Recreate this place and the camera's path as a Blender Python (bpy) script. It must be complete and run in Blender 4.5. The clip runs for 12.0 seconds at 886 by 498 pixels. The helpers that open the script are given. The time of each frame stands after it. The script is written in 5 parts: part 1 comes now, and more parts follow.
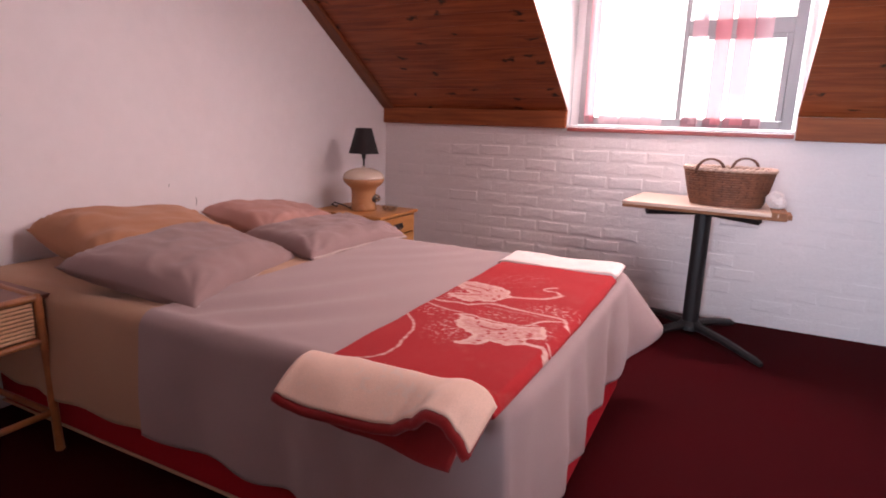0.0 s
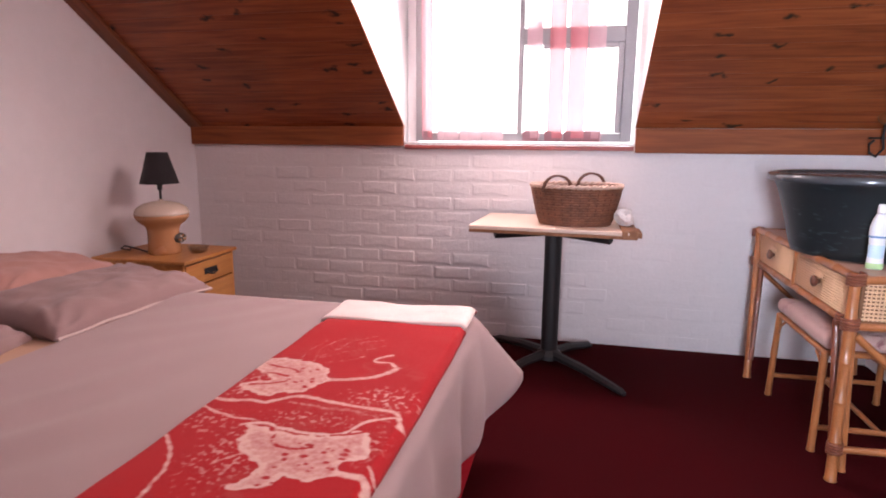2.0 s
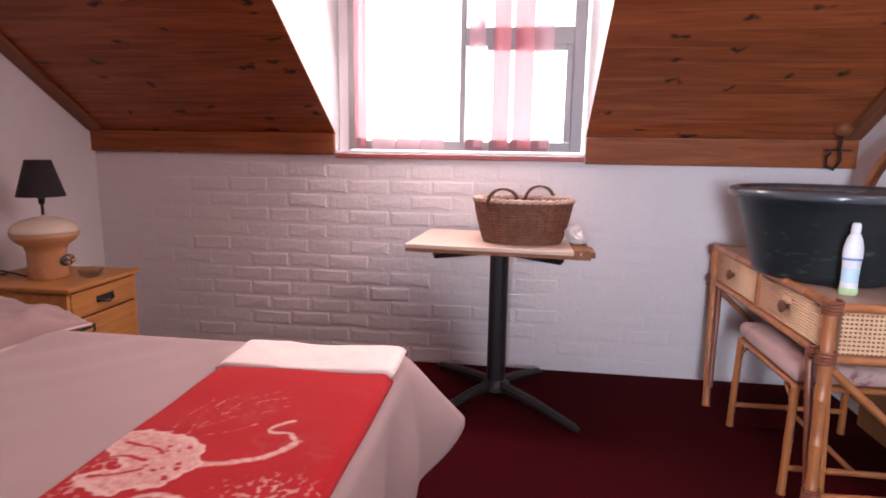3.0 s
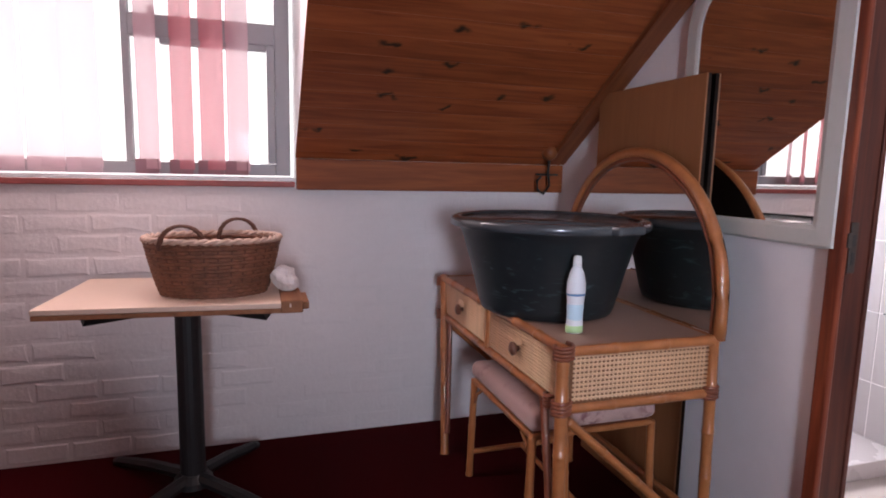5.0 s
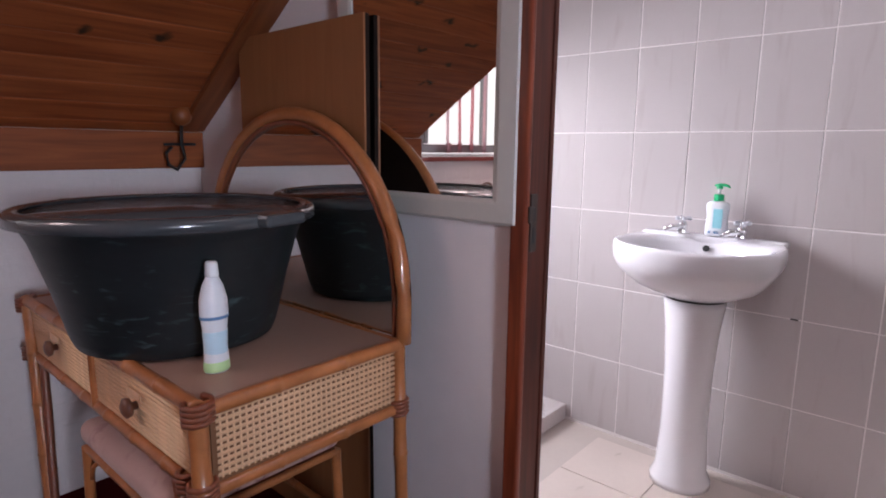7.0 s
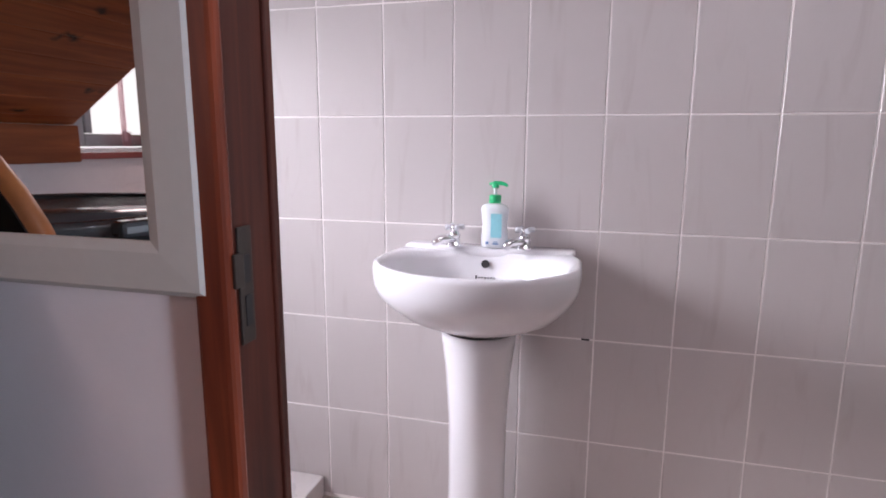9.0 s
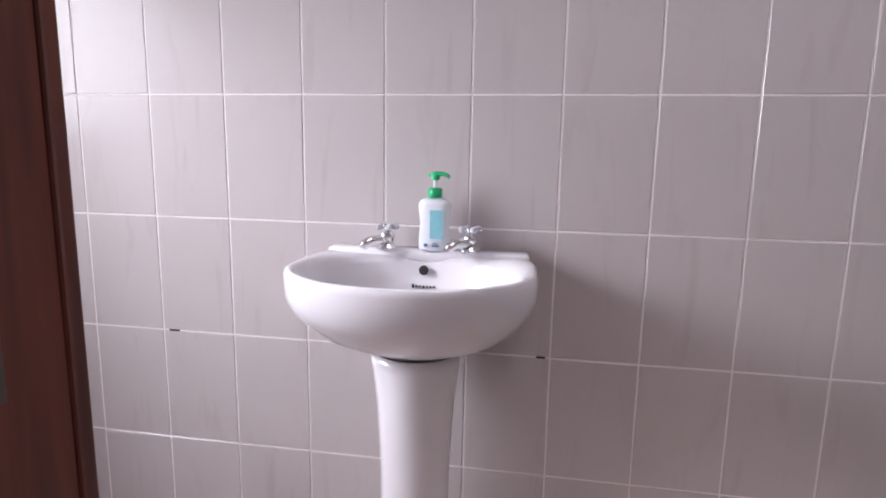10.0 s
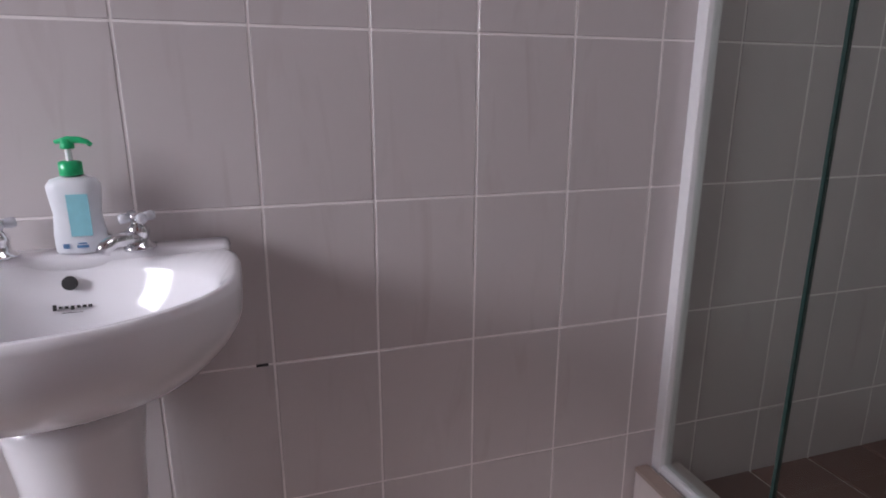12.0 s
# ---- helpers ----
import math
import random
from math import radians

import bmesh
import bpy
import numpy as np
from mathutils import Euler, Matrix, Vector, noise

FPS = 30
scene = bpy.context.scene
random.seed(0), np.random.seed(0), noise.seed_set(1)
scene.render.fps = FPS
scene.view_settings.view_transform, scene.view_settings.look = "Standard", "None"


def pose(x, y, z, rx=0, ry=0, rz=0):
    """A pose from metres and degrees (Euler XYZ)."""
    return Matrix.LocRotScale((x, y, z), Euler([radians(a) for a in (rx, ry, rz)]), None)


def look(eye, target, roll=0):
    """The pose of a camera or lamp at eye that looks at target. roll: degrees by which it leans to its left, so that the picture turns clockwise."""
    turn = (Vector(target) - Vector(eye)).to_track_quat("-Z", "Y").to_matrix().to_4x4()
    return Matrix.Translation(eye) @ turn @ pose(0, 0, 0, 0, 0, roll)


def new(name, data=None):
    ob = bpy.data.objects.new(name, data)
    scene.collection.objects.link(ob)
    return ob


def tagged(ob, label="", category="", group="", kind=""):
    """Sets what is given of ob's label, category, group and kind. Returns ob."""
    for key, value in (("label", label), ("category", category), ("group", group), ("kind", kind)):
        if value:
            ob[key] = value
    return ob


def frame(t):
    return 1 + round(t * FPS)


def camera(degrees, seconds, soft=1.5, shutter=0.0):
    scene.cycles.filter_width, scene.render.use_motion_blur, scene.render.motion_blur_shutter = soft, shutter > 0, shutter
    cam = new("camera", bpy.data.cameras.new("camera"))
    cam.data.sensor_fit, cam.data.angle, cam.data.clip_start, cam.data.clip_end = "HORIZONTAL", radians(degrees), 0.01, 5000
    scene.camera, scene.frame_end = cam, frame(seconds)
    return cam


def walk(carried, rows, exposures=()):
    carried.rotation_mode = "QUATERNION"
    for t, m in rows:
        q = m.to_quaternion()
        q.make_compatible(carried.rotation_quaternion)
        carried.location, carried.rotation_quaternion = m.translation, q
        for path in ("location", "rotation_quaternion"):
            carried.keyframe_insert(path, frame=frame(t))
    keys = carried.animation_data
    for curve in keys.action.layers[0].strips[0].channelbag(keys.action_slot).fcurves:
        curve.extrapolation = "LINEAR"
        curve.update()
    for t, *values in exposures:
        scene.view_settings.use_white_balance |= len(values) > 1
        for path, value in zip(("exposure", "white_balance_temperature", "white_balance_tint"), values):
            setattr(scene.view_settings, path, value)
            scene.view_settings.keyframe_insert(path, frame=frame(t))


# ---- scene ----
cam = camera(74.8, 12.0, soft=1.9, shutter=0.0)
PATH = [
    (0, (0.045, -0.049, 1.149), (-0.831, 1.697, 0.72), 1.8),
    (0.5, (0.044, 0.09, 1.142), (-0.855, 1.826, 0.721), 1.0),
    (1, (0.052, 0.196, 1.154), (-0.736, 1.989, 0.751), 0.7),
    (1.5, (0.011, 0.352, 1.166), (-0.581, 2.223, 0.781), 0.8),
    (2, (-0.01, 0.448, 1.17), (-0.441, 2.366, 0.798), 0.4),
    (2.5, (-0.007, 0.607, 1.16), (-0.357, 2.539, 0.782), 0.5),
    (3, (-0.007, 0.77, 1.168), (-0.27, 2.724, 0.828), 0.9),
    (3.5, (-0.011, 0.878, 1.206), (0.0, 2.846, 0.853), 0.4),
    (3.7, (-0.026, 0.933, 1.2), (0.134, 2.902, 0.89), 0.1),
    (5.3, (0.207, 1.297, 1.195), (0.897, 3.155, 0.931), 1.0),
    (5.5, (0.24, 1.323, 1.202), (1.014, 3.147, 0.932), 0.6),
    (6, (0.33, 1.453, 1.191), (1.378, 3.136, 0.926), 0.8),
    (6.5, (0.392, 1.552, 1.191), (1.697, 3.04, 0.902), 0.2),
    (6.7, (0.424, 1.573, 1.188), (1.805, 2.985, 0.877), 0.1),
    (8.3, (0.856, 1.9, 1.188), (2.633, 2.752, 0.843), 1.4),
    (8.5, (0.912, 1.888, 1.169), (2.724, 2.674, 0.854), -0.3),
    (9, (1.033, 1.95, 1.178), (2.932, 2.463, 0.82), 0.3),
    (9.5, (1.145, 1.989, 1.152), (3.071, 2.372, 0.771), 0.2),
    (10, (1.276, 1.980, 1.126), (3.224, 2.312, 0.793), 1.0),
    (10.5, (1.367, 1.978, 1.127), (3.327, 2.188, 0.786), 0.8),
    (11, (1.426, 2.008, 1.119), (3.385, 1.925, 0.722), 0.9),
    (11.5, (1.506, 1.955, 1.122), (3.432, 1.673, 0.664), -0.3),
    (12, (1.545, 1.942, 1.135), (3.393, 1.365, 0.635), -0.0),
]
EXPOSURES = [(0.0, -0.02), (2.5, -0.1), (3.5, -0.45), (5.5, -1.1), (6.5, -1.22), (8.5, -1.32), (9.5, -1.35), (10.5, -1.72), (12.0, -2.12)]
walk(cam, [(t, look(eye, target, roll)) for t, eye, target, roll in PATH], EXPOSURES)

# ---- light ----
world = bpy.data.worlds.new("sky")
scene.world = world
world.use_nodes = True
wn = world.node_tree
sky = wn.nodes.new("ShaderNodeTexSky")
sky.sky_type, sky.sun_disc = "NISHITA", False
sky.sun_elevation, sky.sun_rotation = radians(50), radians(150)
wn.links.new(sky.outputs[0], wn.nodes["Background"].inputs[0])
wn.nodes["Background"].inputs[1].default_value = 0.12


def area(name, w, h, eye, target, power, colour):
    data = bpy.data.lights.new(name, "AREA")
    data.shape, data.size, data.size_y, data.energy, data.color = "RECTANGLE", w, h, power, colour
    ob = new(name, data)
    ob.matrix_world = look(eye, target)
    return ob


area("window_daylight", 1.15, 0.42, (-0.35, 3.40, 2.07), (-0.75, 1.6, 0.75), 56, (1.0, 0.785, 0.80))
back = area("back_window_daylight", 0.5, 0.8, (-0.05, -1.22, 1.22), (1.45, 3.0, 1.02), 25, (0.76, 0.82, 1.0))
back.data.spread = radians(62)
bath_window = area("bath_window_daylight", 0.5, 0.7, (1.90, 3.72, 1.42), (2.45, 0.8, 0.1), 40, (0.90, 0.895, 1.0))
bath_window.data.spread = radians(92)
# Added fill lamp under the closed bathroom ceiling; evens out the tile wall.
bath_fill = area("bath_roof_daylight", 0.7, 0.9, (1.82, 1.45, 2.39), (2.35, 1.05, 0.2), 42, (0.905, 0.892, 1.0))
# Added fill lamp, no window behind it: brightens the west wall and bed.
west_fill = area("roof_window_daylight", 0.7, 0.5, (1.38, 1.95, 2.25), (-2.4, 1.8, 0.95), 25, (1.0, 0.74, 0.74))
west_fill.data.spread = radians(120)


# ---- materials ----
def mat(name, base, rough=0.6, metal=0.0, vary=0.08, scale=6.0, bump=0.0, bump_scale=60.0, fine=0.04, coat=0.0, random_by=0.0, stretch=(1, 1, 1), spec=0.5, sheen=0.0):
    m = bpy.data.materials.new(name)
    m.use_nodes = True
    n, l = m.node_tree.nodes, m.node_tree.links
    p = n["Principled BSDF"]
    p.inputs["Metallic"].default_value = metal
    p.inputs["Coat Weight"].default_value = coat
    p.inputs["Specular IOR Level"].default_value = spec
    p.inputs["Sheen Weight"].default_value = sheen
    tc = n.new("ShaderNodeTexCoord")
    mp = n.new("ShaderNodeMapping")
    mp.inputs["Scale"].default_value = stretch
    l.new(tc.outputs["Object"], mp.inputs[0])
    big = n.new("ShaderNodeTexNoise")
    big.inputs["Scale"].default_value, big.inputs["Detail"].default_value = scale, 5
    small = n.new("ShaderNodeTexNoise")
    small.inputs["Scale"].default_value, small.inputs["Detail"].default_value = bump_scale, 4
    l.new(mp.outputs[0], big.inputs[0]), l.new(mp.outputs[0], small.inputs[0])
    add = n.new("ShaderNodeMath")
    add.operation = "MULTIPLY_ADD"
    add.inputs[1].default_value, add.inputs[2].default_value = vary * 2, 1 - vary
    l.new(big.outputs[0], add.inputs[0])
    add2 = n.new("ShaderNodeMath")
    add2.operation = "MULTIPLY_ADD"
    add2.inputs[1].default_value = fine * 2
    l.new(small.outputs[0], add2.inputs[0]), l.new(add.outputs[0], add2.inputs[2])
    last = add2
    if random_by:
        info = n.new("ShaderNodeObjectInfo")
        add3 = n.new("ShaderNodeMath")
        add3.operation = "MULTIPLY_ADD"
        add3.inputs[1].default_value = random_by
        l.new(info.outputs["Random"], add3.inputs[0]), l.new(add2.outputs[0], add3.inputs[2])
        last = add3
    hsv = n.new("ShaderNodeHueSaturation")
    hsv.inputs["Color"].default_value = (*base, 1)
    l.new(last.outputs[0], hsv.inputs["Value"])
    l.new(hsv.outputs[0], p.inputs["Base Color"])
    rr = n.new("ShaderNodeMath")
    rr.operation = "MULTIPLY_ADD"
    rr.inputs[1].default_value, rr.inputs[2].default_value = 0.2, rough - 0.1
    rr.use_clamp = True
    l.new(big.outputs[0], rr.inputs[0]), l.new(rr.outputs[0], p.inputs["Roughness"])
    if bump:
        b = n.new("ShaderNodeBump")
        b.inputs["Strength"].default_value, b.inputs["Distance"].default_value = bump, 0.004
        l.new(small.outputs[0], b.inputs["Height"]), l.new(b.outputs[0], p.inputs["Normal"])
    return m


def wood(name, light, dark, axis, rough, knots=False):
    m = bpy.data.materials.new(name)
    m.use_nodes = True
    n, l = m.node_tree.nodes, m.node_tree.links
    p = n["Principled BSDF"]
    tc, mp = n.new("ShaderNodeTexCoord"), n.new("ShaderNodeMapping")
    mp.inputs["Scale"].default_value = {"X": (1.2, 16, 16), "Y": (16, 1.2, 16), "Z": (16, 16, 1.2)}[axis]
    l.new(tc.outputs["Object"], mp.inputs[0])
    grain = n.new("ShaderNodeTexNoise")
    grain.inputs["Scale"].default_value, grain.inputs["Detail"].default_value, grain.inputs["Distortion"].default_value = 2.2, 6, 0.6
    geo = n.new("ShaderNodeNewGeometry")
    joint = n.new("ShaderNodeVectorMath")
    joint.operation = "ADD"
    sc = n.new("ShaderNodeMath")
    sc.operation = "MULTIPLY"
    sc.inputs[1].default_value = 40.0
    l.new(geo.outputs["Random Per Island"], sc.inputs[0])
    l.new(mp.outputs[0], joint.inputs[0]), l.new(sc.outputs[0], joint.inputs[1])
    l.new(joint.outputs[0], grain.inputs[0])
    ramp = n.new("ShaderNodeMixRGB")
    ramp.inputs[1].default_value, ramp.inputs[2].default_value = (*light, 1), (*dark, 1)
    cr = n.new("ShaderNodeMapRange")
    cr.inputs[1].default_value, cr.inputs[2].default_value = 0.33, 0.68
    l.new(grain.outputs[0], cr.inputs[0]), l.new(cr.outputs[0], ramp.inputs[0])
    hsv = n.new("ShaderNodeHueSaturation")
    vv = n.new("ShaderNodeMath")
    vv.operation = "MULTIPLY_ADD"
    vv.inputs[1].default_value, vv.inputs[2].default_value = 0.30, 0.85
    l.new(geo.outputs["Random Per Island"], vv.inputs[0])
    l.new(vv.outputs[0], hsv.inputs["Value"]), l.new(ramp.outputs[0], hsv.inputs["Color"])
    out = hsv.outputs[0]
    if knots:
        km = n.new("ShaderNodeMapping")
        km.inputs["Scale"].default_value = (4.2, 9.5, 9.5) if axis == "X" else (5.2, 2.6, 5.2)
        warp = n.new("ShaderNodeTexNoise")
        warp.inputs["Scale"].default_value, warp.inputs["Detail"].default_value = 14, 2
        wm_ = n.new("ShaderNodeVectorMath")
        wm_.operation = "MULTIPLY_ADD"
        wm_.inputs[1].default_value = (.16, .10, .0)
        l.new(tc.outputs["Object"], warp.inputs[0]), l.new(warp.outputs["Color"], wm_.inputs[0]), l.new(tc.outputs["Object"], wm_.inputs[2])
        l.new(wm_.outputs[0], km.inputs[0])
        flat = n.new("ShaderNodeVectorMath")
        flat.operation = "MULTIPLY"
        flat.inputs[1].default_value = (1, 1, 0)
        l.new(km.outputs[0], flat.inputs[0])
        vor = n.new("ShaderNodeTexVoronoi")
        vor.voronoi_dimensions = "2D"
        vor.inputs["Scale"].default_value = 1.0
        l.new(flat.outputs[0], vor.inputs[0])
        kr = n.new("ShaderNodeMapRange")
        kr.inputs[1].default_value, kr.inputs[2].default_value, kr.inputs[3].default_value, kr.inputs[4].default_value = 0.05, 0.17, 1.0, 0.0
        l.new(vor.outputs["Distance"], kr.inputs[0])
        pick = n.new("ShaderNodeSeparateColor")
        l.new(vor.outputs["Color"], pick.inputs[0])
        gt = n.new("ShaderNodeMath")
        gt.operation = "GREATER_THAN"
        gt.inputs[1].default_value = 0.62
        l.new(pick.outputs[0], gt.inputs[0])
        km2 = n.new("ShaderNodeMath")
        km2.operation = "MULTIPLY"
        l.new(kr.outputs[0], km2.inputs[0]), l.new(gt.outputs[0], km2.inputs[1])
        kn = n.new("ShaderNodeMixRGB")
        kn.inputs[2].default_value = (0.020, 0.006, 0.003, 1)
        l.new(km2.outputs[0], kn.inputs[0]), l.new(out, kn.inputs[1])
        out = kn.outputs[0]
    l.new(out, p.inputs["Base Color"])
    p.inputs["Roughness"].default_value, p.inputs["Specular IOR Level"].default_value = rough, 0.35
    b = n.new("ShaderNodeBump")
    b.inputs["Strength"].default_value, b.inputs["Distance"].default_value = 0.2, 0.002
    l.new(grain.outputs[0], b.inputs["Height"]), l.new(b.outputs[0], p.inputs["Normal"])
    return m


def veined(name, base):
    """Glazed wall tile: cream with faint slanting streaks, differing tile by tile."""
    m = mat(name, base, 0.22, vary=0.035, scale=5, fine=0.01, random_by=0.02, spec=0.5)
    n, l = m.node_tree.nodes, m.node_tree.links
    p = n["Principled BSDF"]
    tc, mp, info = n.new("ShaderNodeTexCoord"), n.new("ShaderNodeMapping"), n.new("ShaderNodeObjectInfo")
    mp.inputs["Rotation"].default_value = (0, 0, 0.35)
    mp.inputs["Scale"].default_value = (16, 2.2, 1)
    add = n.new("ShaderNodeVectorMath")
    add.operation = "ADD"
    sc = n.new("ShaderNodeMath")
    sc.operation = "MULTIPLY"
    sc.inputs[1].default_value = 23.0
    l.new(info.outputs["Random"], sc.inputs[0])
    l.new(tc.outputs["Object"], mp.inputs[0]), l.new(mp.outputs[0], add.inputs[0]), l.new(sc.outputs[0], add.inputs[1])
    ns = n.new("ShaderNodeTexNoise")
    ns.inputs["Scale"].default_value, ns.inputs["Detail"].default_value, ns.inputs["Distortion"].default_value = 1.1, 3, 1.2
    l.new(add.outputs[0], ns.inputs[0])
    mr = n.new("ShaderNodeMapRange")
    mr.inputs[1].default_value, mr.inputs[2].default_value, mr.inputs[3].default_value, mr.inputs[4].default_value = 0.56, 0.74, 0.0, 0.30
    l.new(ns.outputs[0], mr.inputs[0])
    old = next(k for k in l if k.to_socket == p.inputs["Base Color"]).from_socket
    mix = n.new("ShaderNodeMixRGB")
    mix.inputs[2].default_value = (base[0] * .74, base[1] * .68, base[2] * .66, 1)
    l.new(mr.outputs[0], mix.inputs[0]), l.new(old, mix.inputs[1]), l.new(mix.outputs[0], p.inputs["Base Color"])
    return m


def fabric(name, base):
    m = mat(name, base, 0.85, vary=0.05, scale=5, bump=0.25, bump_scale=420, fine=0.05, spec=0.2, sheen=0.15)
    return m


def fleece(name, a, b, scale=24):
    m = mat(name, a, 0.95, vary=0.08, scale=8, bump=0.35, bump_scale=420, fine=0.2, spec=0.1, sheen=0.2)
    n, l = m.node_tree.nodes, m.node_tree.links
    p = n["Principled BSDF"]
    tc = n.new("ShaderNodeTexCoord")
    ns = n.new("ShaderNodeTexNoise")
    ns.inputs["Scale"].default_value, ns.inputs["Detail"].default_value, ns.inputs["Distortion"].default_value = scale, 4, 0.8
    l.new(tc.outputs["Object"], ns.inputs[0])
    mr = n.new("ShaderNodeMapRange")
    mr.inputs[1].default_value, mr.inputs[2].default_value, mr.inputs[4].default_value = 0.52, 0.62, 0.75
    l.new(ns.outputs[0], mr.inputs[0])
    big = n.new("ShaderNodeTexNoise")
    big.inputs["Scale"].default_value = 5
    l.new(tc.outputs["Object"], big.inputs[0])
    mb = n.new("ShaderNodeMapRange")
    mb.inputs[1].default_value, mb.inputs[2].default_value = 0.46, 0.60
    l.new(big.outputs[0], mb.inputs[0])
    mul = n.new("ShaderNodeMath")
    mul.operation = "MULTIPLY"
    l.new(mr.outputs[0], mul.inputs[0]), l.new(mb.outputs[0], mul.inputs[1])
    old = next(k for k in l if k.to_socket == p.inputs["Base Color"]).from_socket
    mix = n.new("ShaderNodeMixRGB")
    mix.inputs[2].default_value = (*b, 1)
    l.new(mul.outputs[0], mix.inputs[0]), l.new(old, mix.inputs[1]), l.new(mix.outputs[0], p.inputs["Base Color"])
    return m


def scuffed(m, colour, stretch, low, high):
    """Adds pale rubbed streaks to a plain material."""
    n, l = m.node_tree.nodes, m.node_tree.links
    p = n["Principled BSDF"]
    tc, mp, ns, mr, mix = n.new("ShaderNodeTexCoord"), n.new("ShaderNodeMapping"), n.new("ShaderNodeTexNoise"), n.new("ShaderNodeMapRange"), n.new("ShaderNodeMixRGB")
    mp.inputs["Scale"].default_value = stretch
    ns.inputs["Scale"].default_value, ns.inputs["Detail"].default_value, ns.inputs["Distortion"].default_value = 1.3, 7, 1.5
    mr.inputs[1].default_value, mr.inputs[2].default_value = low, high
    mix.inputs[2].default_value = (*colour, 1)
    l.new(tc.outputs["Object"], mp.inputs[0]), l.new(mp.outputs[0], ns.inputs[0]), l.new(ns.outputs[0], mr.inputs[0]), l.new(mr.outputs[0], mix.inputs[0])
    old = next(k for k in l if k.to_socket == p.inputs["Base Color"]).from_socket
    l.new(old, mix.inputs[1]), l.new(mix.outputs[0], p.inputs["Base Color"])


def clear(name, colour, ior, rough):
    """Glass: tinted see-through with a mirror gloss that grows at low angles."""
    m = bpy.data.materials.new(name)
    m.use_nodes = True
    n, l = m.node_tree.nodes, m.node_tree.links
    t, g, mix, face, pw = n.new("ShaderNodeBsdfTransparent"), n.new("ShaderNodeBsdfGlossy"), n.new("ShaderNodeMixShader"), n.new("ShaderNodeLayerWeight"), n.new("ShaderNodeMath")
    fr = n.new("ShaderNodeMath")
    pw.operation, fr.operation = "POWER", "MULTIPLY_ADD"
    pw.inputs[1].default_value, fr.inputs[1].default_value, fr.inputs[2].default_value = 4.0, 0.85, 0.03 * ior
    l.new(face.outputs["Facing"], pw.inputs[0]), l.new(pw.outputs[0], fr.inputs[0])
    t.inputs[0].default_value = (*colour, 1)
    g.inputs["Roughness"].default_value = rough
    l.new(fr.outputs[0], mix.inputs[0]), l.new(t.outputs[0], mix.inputs[1]), l.new(g.outputs[0], mix.inputs[2])
    l.new(mix.outputs[0], n["Material Output"].inputs[0])
    return m


def slat_cloth(name, colour, sheer):
    m = bpy.data.materials.new(name)
    m.use_nodes = True
    n, l = m.node_tree.nodes, m.node_tree.links
    t, tl, d, m1, m2 = n.new("ShaderNodeBsdfTransparent"), n.new("ShaderNodeBsdfTranslucent"), n.new("ShaderNodeBsdfDiffuse"), n.new("ShaderNodeMixShader"), n.new("ShaderNodeMixShader")
    tl.inputs[0].default_value, d.inputs[0].default_value = (*colour, 1), (*colour, 1)
    t.inputs[0].default_value = (1, .86, .88, 1)
    weave = n.new("ShaderNodeTexNoise")
    weave.inputs["Scale"].default_value = 240
    mr = n.new("ShaderNodeMapRange")
    mr.inputs[3].default_value, mr.inputs[4].default_value = sheer - .08, sheer + .08
    l.new(weave.outputs[0], mr.inputs[0])
    m1.inputs[0].default_value = .5
    l.new(tl.outputs[0], m1.inputs[1]), l.new(d.outputs[0], m1.inputs[2])
    l.new(mr.outputs[0], m2.inputs[0]), l.new(m1.outputs[0], m2.inputs[1]), l.new(t.outputs[0], m2.inputs[2])
    l.new(m2.outputs[0], n["Material Output"].inputs[0])
    return m


WHITE_WALL = mat("white_painted_plaster", (0.74, 0.695, 0.70), 0.75, bump=0.3, bump_scale=16, vary=0.04, scale=2.5)
WHITE_BRICK = mat("white_painted_brick", (0.72, 0.665, 0.665), 0.6, bump=0.5, bump_scale=45, vary=0.05, scale=4, random_by=0.02)
WHITE_PAINT = mat("white_gloss_paint", (0.82, 0.80, 0.81), 0.4, vary=0.02)
CARPET = mat("dark_red_carpet", (0.033, 0.0014, 0.0027), 0.95, bump=1.0, bump_scale=260, vary=0.3, scale=2.2, fine=0.3, spec=0.06)
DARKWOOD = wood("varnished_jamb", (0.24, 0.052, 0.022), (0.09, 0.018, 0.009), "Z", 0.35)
# Same jamb wood with the shade of its turned-away faces put into the colour.
DARKWOOD_SHADED = wood("shaded_varnished_jamb", (0.09, 0.022, 0.012), (0.035, 0.009, 0.006), "Z", 0.5)
PINE = wood("knotty_pine", (0.39, 0.108, 0.036), (0.21, 0.045, 0.015), "X", 0.42, knots=True)
BEAM = wood("pine_trim", (0.30, 0.085, 0.024), (0.18, 0.042, 0.012), "X", 0.6)
BEAM_Y = wood("pine_trim_sloping", (0.22, 0.07, 0.026), (0.14, 0.036, 0.014), "Y", 0.4)
HONEY = wood("honey_pine", (0.50, 0.23, 0.07), (0.40, 0.16, 0.045), "Y", 0.4)
BLOCK_WOOD = wood("brown_block", (0.30, 0.13, 0.06), (0.20, 0.08, 0.035), "Y", 0.6)
BOARD_BROWN = wood("veneer", (0.27, 0.11, 0.045), (0.24, 0.095, 0.038), "Z", 0.5)
BOARD_EDGE = mat("board_edge", (0.016, 0.010, 0.008), 0.8, spec=0.1)
FRAME = mat("window_frame_paint", (0.36, 0.36, 0.37), 0.5)
GROUT = mat("white_grout", (0.80, 0.755, 0.745), 0.7)
GROUT_FLOOR = mat("floor_grout", (0.52, 0.45, 0.41), 0.8)
